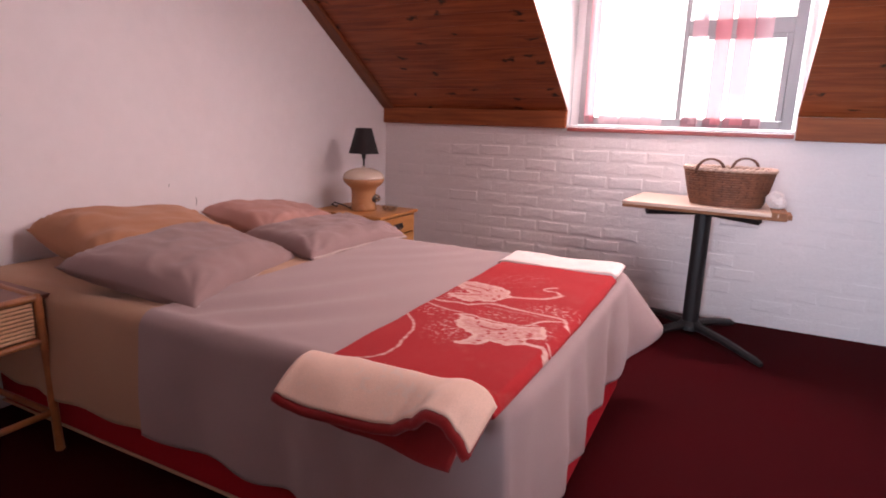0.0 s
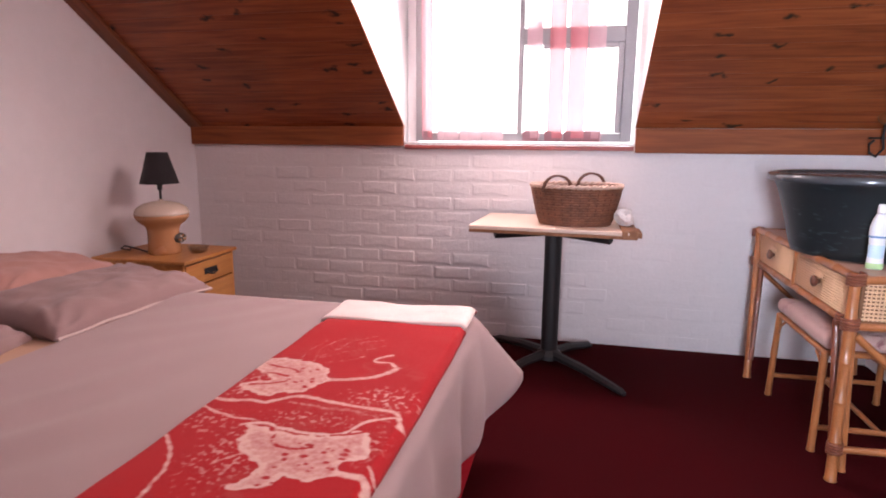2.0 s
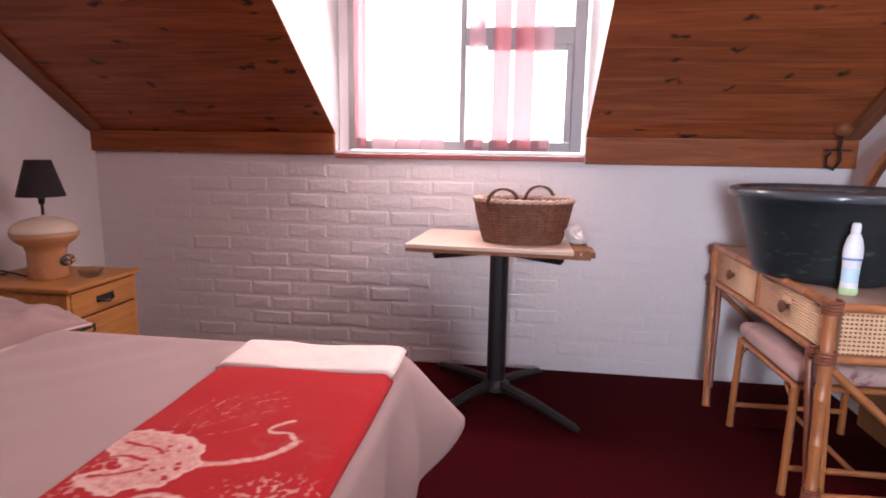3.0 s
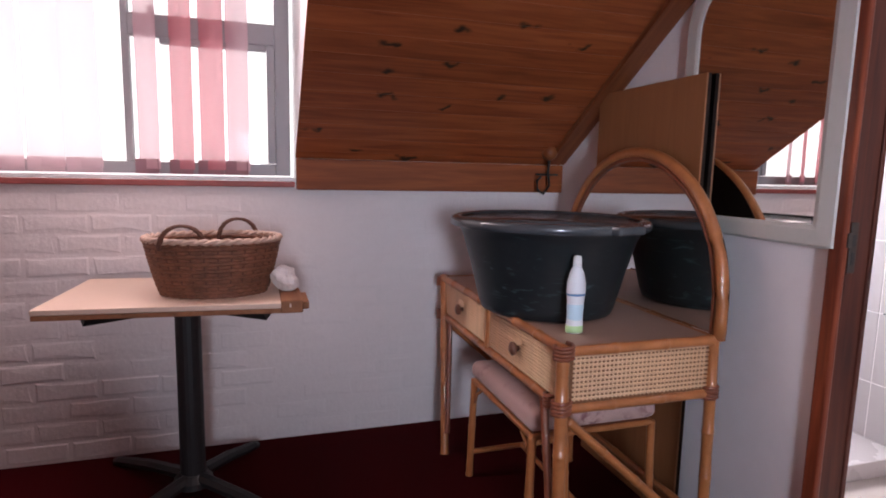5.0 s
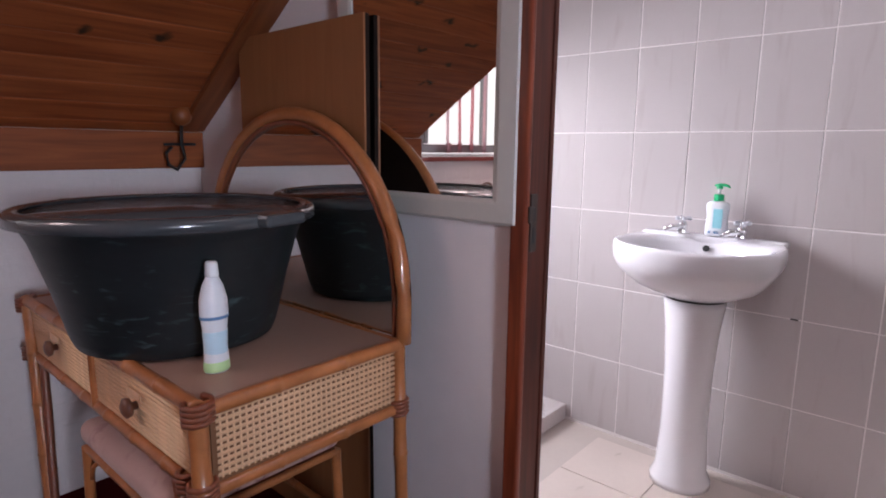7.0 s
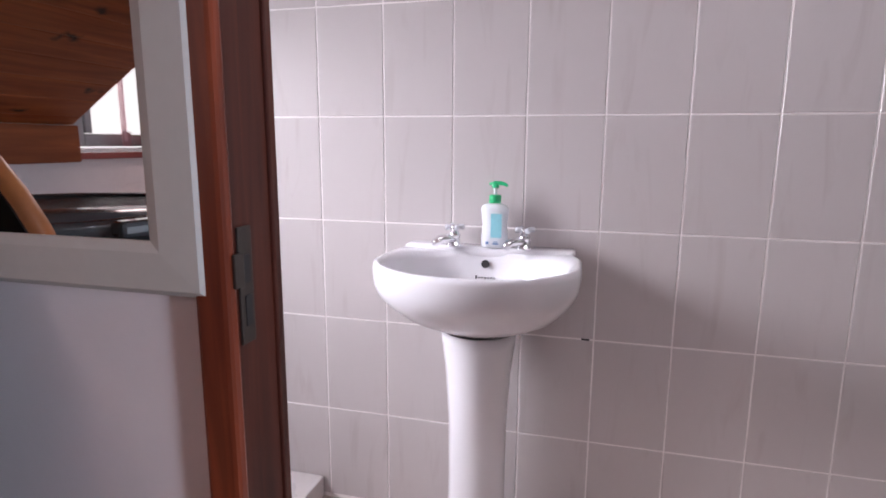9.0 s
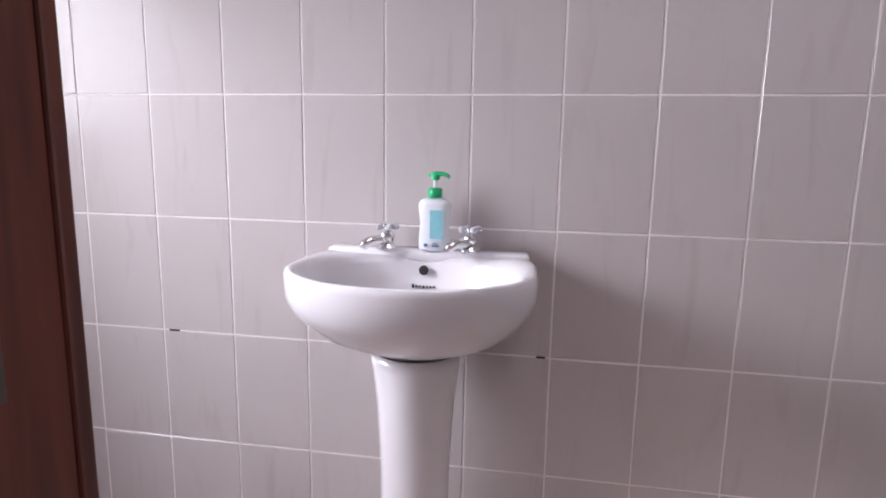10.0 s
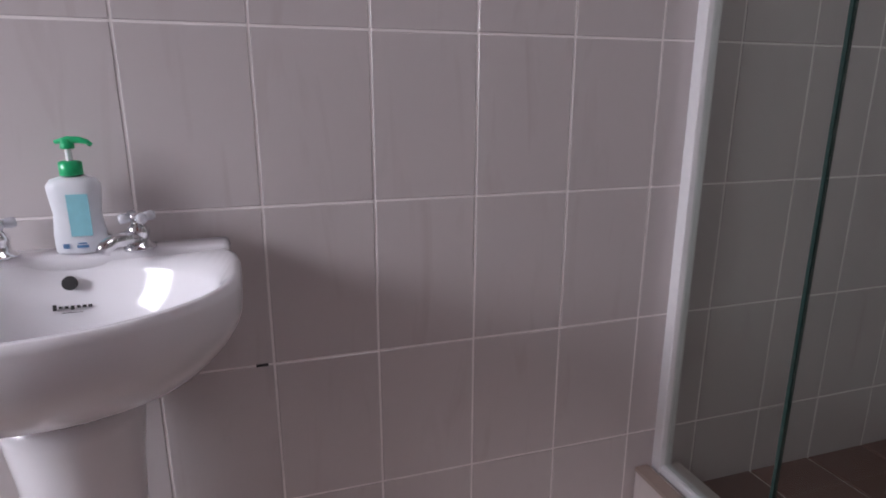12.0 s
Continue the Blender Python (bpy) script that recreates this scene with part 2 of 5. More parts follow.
TILE = mat("cream_tile", (0.64, 0.585, 0.575), 0.28, vary=0.04, scale=3)
TILE_WALL = veined("cream_veined_tile", (0.53, 0.485, 0.485))
TILE_FLOOR = mat("floor_tile", (0.60, 0.51, 0.46), 0.3, vary=0.05, scale=6, random_by=0.03)
TILE_BROWNISH = mat("tile_edge", (0.36, 0.28, 0.24), 0.4)
TILE_SHOWER = mat("brown_shower_tile", (0.10, 0.045, 0.035), 0.35, vary=0.15, scale=5, random_by=0.5)
CERAMIC = mat("white_ceramic", (0.80, 0.78, 0.81), 0.10, vary=0.01, fine=0.0, coat=0.4)
TAN_SHEET = fabric("tan_sheet", (0.46, 0.275, 0.175))
GREY_SHEET = fabric("mauve_grey_duvet", (0.37, 0.268, 0.262))
BROWN_PILLOW = fabric("brown_pillow", (0.42, 0.20, 0.11))
MAUVE_PILLOW = fabric("mauve_pillow", (0.28, 0.185, 0.178))
HEM_PALE = fabric("pale_hem", (0.50, 0.38, 0.35))
PINK_PILLOW = fabric("pink_pillow", (0.44, 0.235, 0.20))
RED_BASE = mat("red_base", (0.36, 0.008, 0.018), 0.8, vary=0.1, scale=6, bump=0.3, bump_scale=300, spec=0.15)
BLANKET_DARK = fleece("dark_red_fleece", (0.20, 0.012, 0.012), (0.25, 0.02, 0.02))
# Paler copy of the cream fleece, with the window's brightening in its colour.
BLANKET_CREAM_LIT = fleece("lit_cream_fleece", (0.74, 0.62, 0.58), (0.80, 0.70, 0.66), 40)
BLANKET_CREAM = fleece("cream_fleece", (0.68, 0.465, 0.365), (0.76, 0.58, 0.49), 40)


def patterned_fleece(name):
    """Red fleece with a woven cream pattern, whose shape is held in the mesh attribute 'weave'."""
    m = fleece(name, (0.35, 0.010, 0.014), (0.42, 0.040, 0.038), 18)
    n, l = m.node_tree.nodes, m.node_tree.links
    p = n["Principled BSDF"]
    p.inputs["Sheen Weight"].default_value = 0.10
    tc, at, ns, ns2, a1, mr, mix = n.new("ShaderNodeTexCoord"), n.new("ShaderNodeAttribute"), n.new("ShaderNodeTexNoise"), n.new("ShaderNodeTexNoise"), n.new("ShaderNodeMath"), n.new("ShaderNodeMapRange"), n.new("ShaderNodeMixRGB")
    at.attribute_name = "weave"
    ns.inputs["Scale"].default_value, ns.inputs["Detail"].default_value = 75, 6
    l.new(tc.outputs["Object"], ns.inputs[0]), l.new(tc.outputs["Object"], ns2.inputs[0])
    a1.operation = "MULTIPLY_ADD"
    a1.inputs[1].default_value = 0.95
    l.new(ns.outputs[0], a1.inputs[0]), l.new(at.outputs["Fac"], a1.inputs[2])
    mr.inputs[1].default_value, mr.inputs[2].default_value, mr.inputs[4].default_value = 0.64, 1.42, 1.0
    l.new(a1.outputs[0], mr.inputs[0])
    mix.inputs[2].default_value = (0.70, 0.46, 0.41, 1)
    old = next(k for k in l if k.to_socket == p.inputs["Base Color"]).from_socket
    l.new(mr.outputs[0], mix.inputs[0]), l.new(old, mix.inputs[1]), l.new(mix.outputs[0], p.inputs["Base Color"])
    return m


BLANKET_RED = patterned_fleece("red_patterned_fleece")
BLACK_IRON = mat("black_iron", (0.018, 0.017, 0.018), 0.45, vary=0.2)
STEEL = mat("tarnished_steel", (0.07, 0.058, 0.05), 0.5, metal=0.6, vary=0.3, scale=60)
CHROME = mat("chrome", (0.85, 0.85, 0.87), 0.08, metal=1.0, vary=0.01, fine=0)
LAMINATE = mat("pale_laminate", (0.66, 0.50, 0.40), 0.45, vary=0.03, scale=10)
PLASTIC_WHITE = mat("white_plastic", (0.7, 0.64, 0.62), 0.35)
WICKER = mat("brown_wicker", (0.17, 0.068, 0.038), 0.55, vary=0.9, scale=30, fine=0.2, bump_scale=120)
WICKER_DARK = mat("dark_wicker", (0.10, 0.04, 0.024), 0.6, vary=0.35, scale=22, fine=0.2)
WICKER_LIGHT = mat("pale_wicker", (0.48, 0.34, 0.27), 0.6, vary=0.35, scale=22, fine=0.2)
LAMP_TAN = mat("tan_glaze", (0.46, 0.23, 0.11), 0.25, vary=0.03)
LAMP_CREAM = mat("cream_glaze", (0.62, 0.50, 0.40), 0.2, vary=0.02)
SHADE_BLACK = mat("black_shade", (0.016, 0.012, 0.013), 0.85)
LEAF_DARK = mat("leaf_dark", (0.05, 0.035, 0.02), 0.4, vary=0.4, scale=80)
CANE = mat("rattan_cane", (0.33, 0.118, 0.040), 0.33, vary=0.62, scale=14, fine=0.15, bump_scale=90, coat=0.2)
CANE_DARK = mat("dark_cane", (0.17, 0.048, 0.022), 0.4, vary=0.3, scale=12, fine=0.15, coat=0.2)
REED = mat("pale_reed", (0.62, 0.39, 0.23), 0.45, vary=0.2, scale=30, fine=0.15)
# Dark backing sheets: the shade in the gaps between reeds, painted in.
REED_GAP_SHADE = mat("reed_shadow", (0.16, 0.07, 0.03), 0.7)
VANITY_TOP = mat("vanity_top", (0.36, 0.23, 0.18), 0.5, vary=0.1, scale=6)
KNOB_WOOD = mat("knob_wood", (0.13, 0.05, 0.03), 0.35)
KNOB_ORANGE = mat("knob_orange", (0.20, 0.06, 0.018), 0.35)
CUSHION = fleece("floral_cushion", (0.42, 0.27, 0.24), (0.16, 0.04, 0.06), 26)
TUB_BLACK = mat("black_tub_plastic", (0.010, 0.014, 0.016), 0.40, vary=0.35, scale=7, bump=0.12, bump_scale=30, fine=0.25, stretch=(1, 1, 2.2))
scuffed(TUB_BLACK, (0.055, 0.088, 0.092), (7, 7, 26), 0.60, 0.72)
# Greyer than the body: part of the rim's highlight is put into this colour.
TUB_RIM = mat("tub_rim_plastic", (0.055, 0.063, 0.070), 0.22, vary=0.3, scale=14, coat=0.5)
BOTTLE_WHITE = mat("bottle_white", (0.72, 0.74, 0.78), 0.3, vary=0.01)
BOTTLE_CAP = mat("bottle_cap", (0.80, 0.82, 0.84), 0.3, vary=0.01)
BLUE_INK = mat("blue_ink", (0.10, 0.22, 0.42), 0.4)
PALE_BLUE = mat("pale_blue", (0.50, 0.68, 0.78), 0.35)
PALE_GREEN = mat("pale_green", (0.42, 0.62, 0.30), 0.4)
LABEL_TEAL = mat("label_teal", (0.25, 0.55, 0.62), 0.35, vary=0.1, scale=90)
GREEN = mat("green_plastic", (0.01, 0.42, 0.16), 0.3, vary=0.02)
CREAM_FRAME = mat("cream_frame", (0.52, 0.505, 0.465), 0.45, vary=0.03)
SILL_RED = mat("sill_red", (0.30, 0.07, 0.06), 0.5, vary=0.4, scale=20)
WHITE_METAL = mat("white_powder_metal", (0.80, 0.79, 0.81), 0.35, vary=0.01)
EDGE_GREEN = mat("glass_edge", (0.02, 0.05, 0.045), 0.2)
MIRROR = mat("mirror", (0.82, 0.83, 0.82), 0.02, metal=1.0, vary=0.0, fine=0)
MIRROR.node_tree.nodes["Principled BSDF"].inputs["Roughness"].default_value = 0.015
for l in list(MIRROR.node_tree.links):
    if l.to_socket.name == "Roughness":
        MIRROR.node_tree.links.remove(l)
GLASS = clear("window_glass", (1, 1, 1), 1.45, 0.0)
GLASS_THICK = clear("thick_glass", (0.9, 0.92, 0.92), 1.5, 0.05)
CLEAR_PLASTIC = mat("clear_acrylic", (0.62, 0.63, 0.68), 0.06, vary=0.3, scale=70, fine=0, coat=0.8)
SHOWER_GLASS = clear("shower_glass", (0.91, 0.94, 0.92), 1.45, 0.0)
PINK_SLAT = slat_cloth("pink_slat_cloth", (0.84, 0.40, 0.44), 0.18)
PINK_HEM = slat_cloth("pink_hem_cloth", (0.52, 0.35, 0.38), 0.14)
PALE_SLAT = slat_cloth("pale_pink_slat_cloth", (0.90, 0.66, 0.71), 0.26)
WHITE_SLAT = slat_cloth("white_slat_cloth", (0.9, 0.80, 0.83), 0.4)


# ---- mesh helpers ----
def box(bm, x0, y0, z0, x1, y1, z1, bevel=0.0, mat_index=0):
    made = bmesh.ops.create_cube(bm, size=1.0)["verts"]
    bmesh.ops.scale(bm, vec=(x1 - x0, y1 - y0, z1 - z0), verts=made)
    bmesh.ops.translate(bm, vec=((x0 + x1) / 2, (y0 + y1) / 2, (z0 + z1) / 2), verts=made)
    if bevel:
        edges = list({e for v in made for e in v.link_edges})
        bmesh.ops.bevel(bm, geom=edges, offset=bevel, segments=2, profile=0.5, affect="EDGES")
    return bm


def part(name, bm, material, parent=None, label="", smooth=False):
    me = bpy.data.meshes.new(name)
    bmesh.ops.recalc_face_normals(bm, faces=bm.faces)
    bm.to_mesh(me)
    bm.free()
    if smooth:
        for f in me.polygons:
            f.use_smooth = True
    me.materials.append(material)
    ob = new(name, me)
    ob.parent = parent
    if label:
        tagged(ob, label)
    return ob


def structure(name, bm, material, label="", smooth=False):
    ob = part(name, bm, material, None, label, smooth)
    return tagged(ob, kind="structure")


def boxes(*items, bevel=0.0):
    bm = bmesh.new()
    for it in items:
        box(bm, *it, bevel=bevel)
    return bm


def slab(corners, thick, bm=None):
    """A slab from a flat polygon, thickened along its normal."""
    bm = bm or bmesh.new()
    pts = [Vector(c) for c in corners]
    nrm = (pts[1] - pts[0]).cross(pts[2] - pts[0]).normalized() * thick
    a = [bm.verts.new(p) for p in pts]
    b = [bm.verts.new(p + nrm) for p in pts]
    bm.faces.new(a), bm.faces.new(b[::-1])
    for i in range(len(a)):
        j = (i + 1) % len(a)
        bm.faces.new((a[j], a[i], b[i], b[j]))
    return bm


# ---- the plan ----
XL, XR, YW, YB = -2.41, 1.55, 3.80, -1.30
XB0, XB1, YS = 1.64, 2.60, 0.10          # bathroom: its two long walls and its near end
WX0, WX1, SILL = -1.0, 0.300, 1.15       # dormer opening
DY0, DY1, DH = 1.54, 2.325, 2.04         # doorway between the rooms
BX0, BX1 = 1.80, 2.45                    # bathroom window
CEIL, DTOP = 2.42, 2.12
RISE = 0.655
BF = 0.045                               # bathroom floor


def slope_z(y):
    return 1.235 + RISE * (YW - y)


def slope_y(z):
    return YW - (z - 1.235) / RISE


Y_TOP, YD = slope_y(CEIL), slope_y(DTOP)
structure("floor", boxes((XL - .15, YB - .15, -0.12, XR + .045, YW + .1, 0)), CARPET)
wall_north = structure("wall_north", boxes((XL - .15, YW, 0, WX0 - .0305, YW + .2, 1.3), (WX1 + .0305, YW, 0, XR + .09, YW + .2, 1.3), (WX0 - .0305, YW, 0, WX1 + .0305, YW + .2, slope_z(YW) - .121)), WHITE_BRICK)
structure("wall_west", boxes((XL - .15, YB - .15, 0, XL, YW, CEIL + .3)), WHITE_WALL)
structure("wall_east", boxes((XR, DY1 + .015, 0, XB0, YW, CEIL + .3), (XR, YB, 0, XB0, DY0 - .015, CEIL + .3), (XR, DY0 - .015, DH + .02, XB0, DY1 + .015, CEIL + .3)), WHITE_WALL)
structure("wall_south", boxes((XL - .15, YB - .15, 0, XB1 + .12, YB, CEIL + .3)), WHITE_WALL)
structure("ceiling", boxes((XL - .15, YB - .15, CEIL, XB0, Y_TOP + .1, CEIL + .1)), WHITE_WALL)


def plank_panel(x0, x1, y0, y1):
    """Tongued and grooved boards along x on the slope from y0 (high) to y1 (low)."""
    bm = bmesh.new()
    length = (y1 - y0) * math.sqrt(1 + RISE * RISE)
    v, w = 0.0, 0.096
    while v < length - 0.002:
        top = min(v + w, length)
        g = 0.004
        vs = [bm.verts.new(p) for p in ((x0, v, -.02), (x0, v, -.0018), (x0, v + g, 0), (x0, top - g, 0), (x0, top, -.0018), (x0, top, -.02))]
        us = [bm.verts.new((x1, p.co.y, p.co.z)) for p in vs]
        for i in range(6):
            j = (i + 1) % 6
            bm.faces.new((vs[i], vs[j], us[j], us[i]))
        bm.faces.new(vs[::-1]), bm.faces.new(us)
        v = top
    box(bm, x0, 0, -.05, x1, length, -.021)
    ob = structure("ceiling_slope", bm, PINE)
    a = math.atan(RISE)
    m = Matrix(((1, 0, 0, 0), (0, math.cos(a), -math.sin(a), 0), (0, -math.sin(a), -math.cos(a), 0), (0, 0, 0, 1)))
    m.translation = (0, y0, slope_z(y0))
    ob.matrix_world = m
    return ob


plank_panel(XL, WX0 - .0005, Y_TOP, YW)
plank_panel(WX1 + .0005, XR, Y_TOP, YW)
plank_panel(WX0, WX1, Y_TOP, YD)
for xa, xb in ((WX0 - .03, WX0), (WX1, WX1 + .03)):
    bm = bmesh.new()
    outline = ((YW - .001, slope_z(YW) - .12), (YW - .001, slope_z(YW) + .008), (YD + .016, DTOP), (YW + .2, DTOP), (YW + .2, slope_z(YW) - .12))
    va, vb = [bm.verts.new((xa, *p)) for p in outline], [bm.verts.new((xb, *p)) for p in outline]
    bm.faces.new(va), bm.faces.new(vb[::-1])
    for i in range(5):
        bm.faces.new((va[i], va[(i + 1) % 5], vb[(i + 1) % 5], vb[i]))
    structure("dormer_cheek", bm, WHITE_PAINT)
structure("dormer_ceiling", boxes((WX0 - .03, YD - .02, DTOP, WX1 + .03, YW + .25, DTOP + .04)), WHITE_PAINT)
structure("trim", boxes((XL, YW - .032, 1.13, WX0 - .002, YW - .002, 1.243), bevel=.004), BEAM)
structure("trim", boxes((WX1 + .002, YW - .032, 1.105, XR, YW - .002, 1.235), bevel=.004), BEAM)
a0 = math.atan(RISE)
for x0, x1, z in ((XL, XL + .09, 0), (XR - .09, XR, 0)):
    bm = bmesh.new()
    ln = (YW - .03 - Y_TOP) * math.sqrt(1 + RISE * RISE)
    box(bm, x0, 0, .001, x1, ln, .022, bevel=.004)
    ob = structure("trim", bm, BEAM_Y)
    m = Matrix(((1, 0, 0, 0), (0, math.cos(a0), -math.sin(a0), 0), (0, -math.sin(a0), -math.cos(a0), 0), (0, 0, 0, 1)))
    m.translation = (0, Y_TOP, slope_z(Y_TOP))
    ob.matrix_world = m


# ---- bedroom window ----
window = structure("window_1", boxes((-.99, YW + .045, SILL + .005, -.935, YW + .11, DTOP)), WHITE_PAINT)
FRY0, FRY1 = YW + .03, YW + .075
for nm, b in (("window_frame", (-.938, FRY0, SILL + .01, -.892, FRY1, DTOP)), ("window_frame", (.222, FRY0, SILL + .01, .282, FRY1, DTOP)),
              ("window_frame", (-.892, FRY0, SILL + .01, .222, FRY1, SILL + .058)), ("mullion", (-.345, FRY0, SILL + .058, -.318, FRY1, DTOP)),
              ("transom", (-.318, FRY0, 1.69, .222, FRY1, 1.775)), ("casement_stile", (.19, FRY0 - .008, SILL + .06, .221, FRY0 + .03, 1.688)),
              ("casement_rail", (-.21, FRY0 - .008, 1.665, .189, FRY0 + .03, 1.689))):
    part(nm, boxes(b, bevel=.004), FRAME, window)
part("window_handle", boxes((-.245, FRY0 - .03, 1.69, -.222, FRY0 - .002, 1.80), bevel=.004), BLACK_IRON, window)
part("pane", boxes((-.892, FRY0 + .02, SILL + .058, -.345, FRY0 + .024, DTOP)), GLASS, window).visible_shadow = False
part("pane", boxes((-.318, FRY0 + .02, SILL + .058, .222, FRY0 + .024, 1.69)), GLASS, window).visible_shadow = False
part("pane", boxes((-.318, FRY0 + .02, 1.775, .222, FRY0 + .024, DTOP)), GLASS, window).visible_shadow = False
part("window_sill", boxes((WX0 + .003, YW - .016, SILL - .011, WX1 - .003, YW + .11, SILL + .004), bevel=.003), WHITE_PAINT, window, "white painted window sill board")
part("sill_edge", boxes((WX0 + .003, YW - .019, SILL - .036, WX1 - .003, YW + .01, SILL - .012), bevel=.004), SILL_RED, window, "worn dark red edge below the sill")


def blind_slat(x, w, turn, material, zig):
    bm = bmesh.new()
    n, top, low = 6, DTOP - .02, SILL + .03
    for j in range(9):
        z = low + (top - low) * j / 8
        for i in range(n + 1):
            u = (i / n - .5) * w
            bow = .010 * math.cos(math.pi * i / n) * zig + .016 * ((2 * i / n - 1) ** 2)
            bm.verts.new((u * math.cos(turn) - bow * math.sin(turn), u * math.sin(turn) + bow + .004 * math.sin(z * 5 + x * 20), z))
    bm.verts.ensure_lookup_table()
    for j in range(8):
        for i in range(n):
            q = j * (n + 1) + i
            bm.faces.new([bm.verts[k] for k in (q, q + 1, q + n + 2, q + n + 1)])
    ob = part("fabric", bm, material, None, smooth=True)
    slat = new("blind_slat")
    slat.location = (x, YW - .024, 0)
    ob.parent = slat
    hem = boxes((-w * .46, -.003, SILL + .010, w * .46, .003, SILL + .068), bevel=.0012)
    hem.transform(Matrix.Translation((0, .008, 0)) @ Matrix.Rotation(turn, 4, "Z"))
    part("hem", hem, PINK_HEM if material != WHITE_SLAT else WHITE_SLAT, slat, "stitched weighted hem")
    return slat


for x, w, turn, m, kind_of in ((-.855, .060, .35, PINK_SLAT, 1), (-.735, .127, .15, WHITE_SLAT, 0), (-.605, .127, .1, WHITE_SLAT, 0), (-.478, .127, .12, WHITE_SLAT, 0),
                      (-.263, .112, -.50, PALE_SLAT, 1), (-.140, .116, -.55, PINK_SLAT, 1), (-.030, .124, -.52, PINK_SLAT, 1), (.068, .112, -.50, PALE_SLAT, 1)):
    sl = blind_slat(x, w, turn, m, 1)
    tagged(sl, "sheer pink fabric vertical blind slat hanging before the bright window" if kind_of else "sheer white fabric vertical blind slat hanging before the bright window", "vertical blind slat", "slats of the vertical blind")

# ---- doorway ----
door = structure("door_1", boxes((XR - .028, DY1 - .018, 0, XR - .008, DY1 + .022, DH), bevel=.006), DARKWOOD)
tagged(door, "reddish varnished timber door frame, worn along its edge")
# Inner faces take the darker jamb copy, so their shade is painted in.
part("lining", boxes((XR - .0075, DY1 - .014, 0, XR + .022, DY1 + .0145, DH)), DARKWOOD_SHADED, door)
part("rebate", boxes((XR + .0225, DY1, 0, XR + .085, DY1 + .0145, DH)), DARKWOOD_SHADED, door)
part("stop", boxes((XB0 - .004, DY1 - .004, 0, XB0 + .012, DY1 + .03, DH), bevel=.003), DARKWOOD_SHADED, door)
part("jamb", boxes((XR - .028, DY0 - .022, 0, XR + .022, DY0 + .022, DH), (XR + .022, DY0 - .0145, 0, XB0 + .012, DY0, DH)), DARKWOOD, door)
part("head", boxes((XR - .028, DY0 + .022, DH - .03, XB0 + .012, DY1 - .022, DH + .015)), DARKWOOD, door)
bm = bmesh.new()
box(bm, XR - .004, DY1 - .0175, .965, XR + .020, DY1 - .0142, 1.092, bevel=.001)
box(bm, XR - .018, DY1 - .0225, 1.03, XR - .002, DY1 - .0182, 1.066, bevel=.001)
strike = part("strike_plate", bm, STEEL, door, "tarnished steel strike plate with two holes")
part("latch_hole", boxes((XR + .003, DY1 - .0187, 1.032, XR + .014, DY1 - .0177, 1.062)), BLACK_IRON, strike)
part("bolt_hole", boxes((XR + .003, DY1 - .0187, .985, XR + .014, DY1 - .0177, 1.018)), BLACK_IRON, strike)

# ---- bathroom ----
structure("bathroom_floor", boxes((XR + .046, YS - .1, -0.12, XB1 + .12, YW + .1, BF - .004)), GROUT_FLOOR)
wall_bath = structure("bathroom_wall", boxes((XB1, YS - .1, 0, XB1 + .12, YW + .1, CEIL + .3)), GROUT)
structure("bathroom_wall_north", boxes((XB0, YW, 0, BX0, YW + .2, CEIL + .3), (BX1, YW, 0, XB1, YW + .2, CEIL + .3), (BX0, YW, 0, BX1, YW + .2, 1.2), (BX0, YW, 2.1, BX1, YW + .2, CEIL + .3)), TILE)
structure("bathroom_wall_south", boxes((XB0, YS - .1, 0, XB1, YS, CEIL + .3)), TILE)
structure("bathroom_ceiling", boxes((XB0, YS - .1, CEIL, XB1 + .12, YW + .1, CEIL + .1)), WHITE_WALL)
structure("plinth", boxes((XB0 + .001, 2.77, BF - .003, XB1 - .002, YW - .002, .112), bevel=.004), TILE)
structure("shower_kerb", boxes((XB0 + .001, .985, BF - .003, XB1 - .002, 1.115, .245), bevel=.004), TILE)
structure("shower_kerb_top", boxes((XB0 + .002, 1.082, .2465, XB1 - .003, 1.118, .258), bevel=.002), TILE_BROWNISH)
structure("shower_tray", boxes((XB0 + .001, YS + .001, BF - .003, XB1 - .002, .984, .165)), GROUT)


def glow(name, colour, strength):
    m = bpy.data.materials.new(name)
    m.use_nodes = True
    n, l = m.node_tree.nodes, m.node_tree.links
    e = n.new("ShaderNodeEmission")
    e.inputs[0].default_value, e.inputs[1].default_value = (*colour, 1), strength
    l.new(e.outputs[0], n["Material Output"].inputs[0])
    return m


SKYGLOW = glow("bright_overcast", (1, 0.95, 0.97), 3.6)
structure("backdrop", boxes((-7, 6.0, -1, 7, 6.05, 6)), SKYGLOW)


# ---- shapes for things ----
def thing(name, at, label, category, group=""):
    ob = new(name)
    ob.location = at
    return tagged(ob, label, category, group)


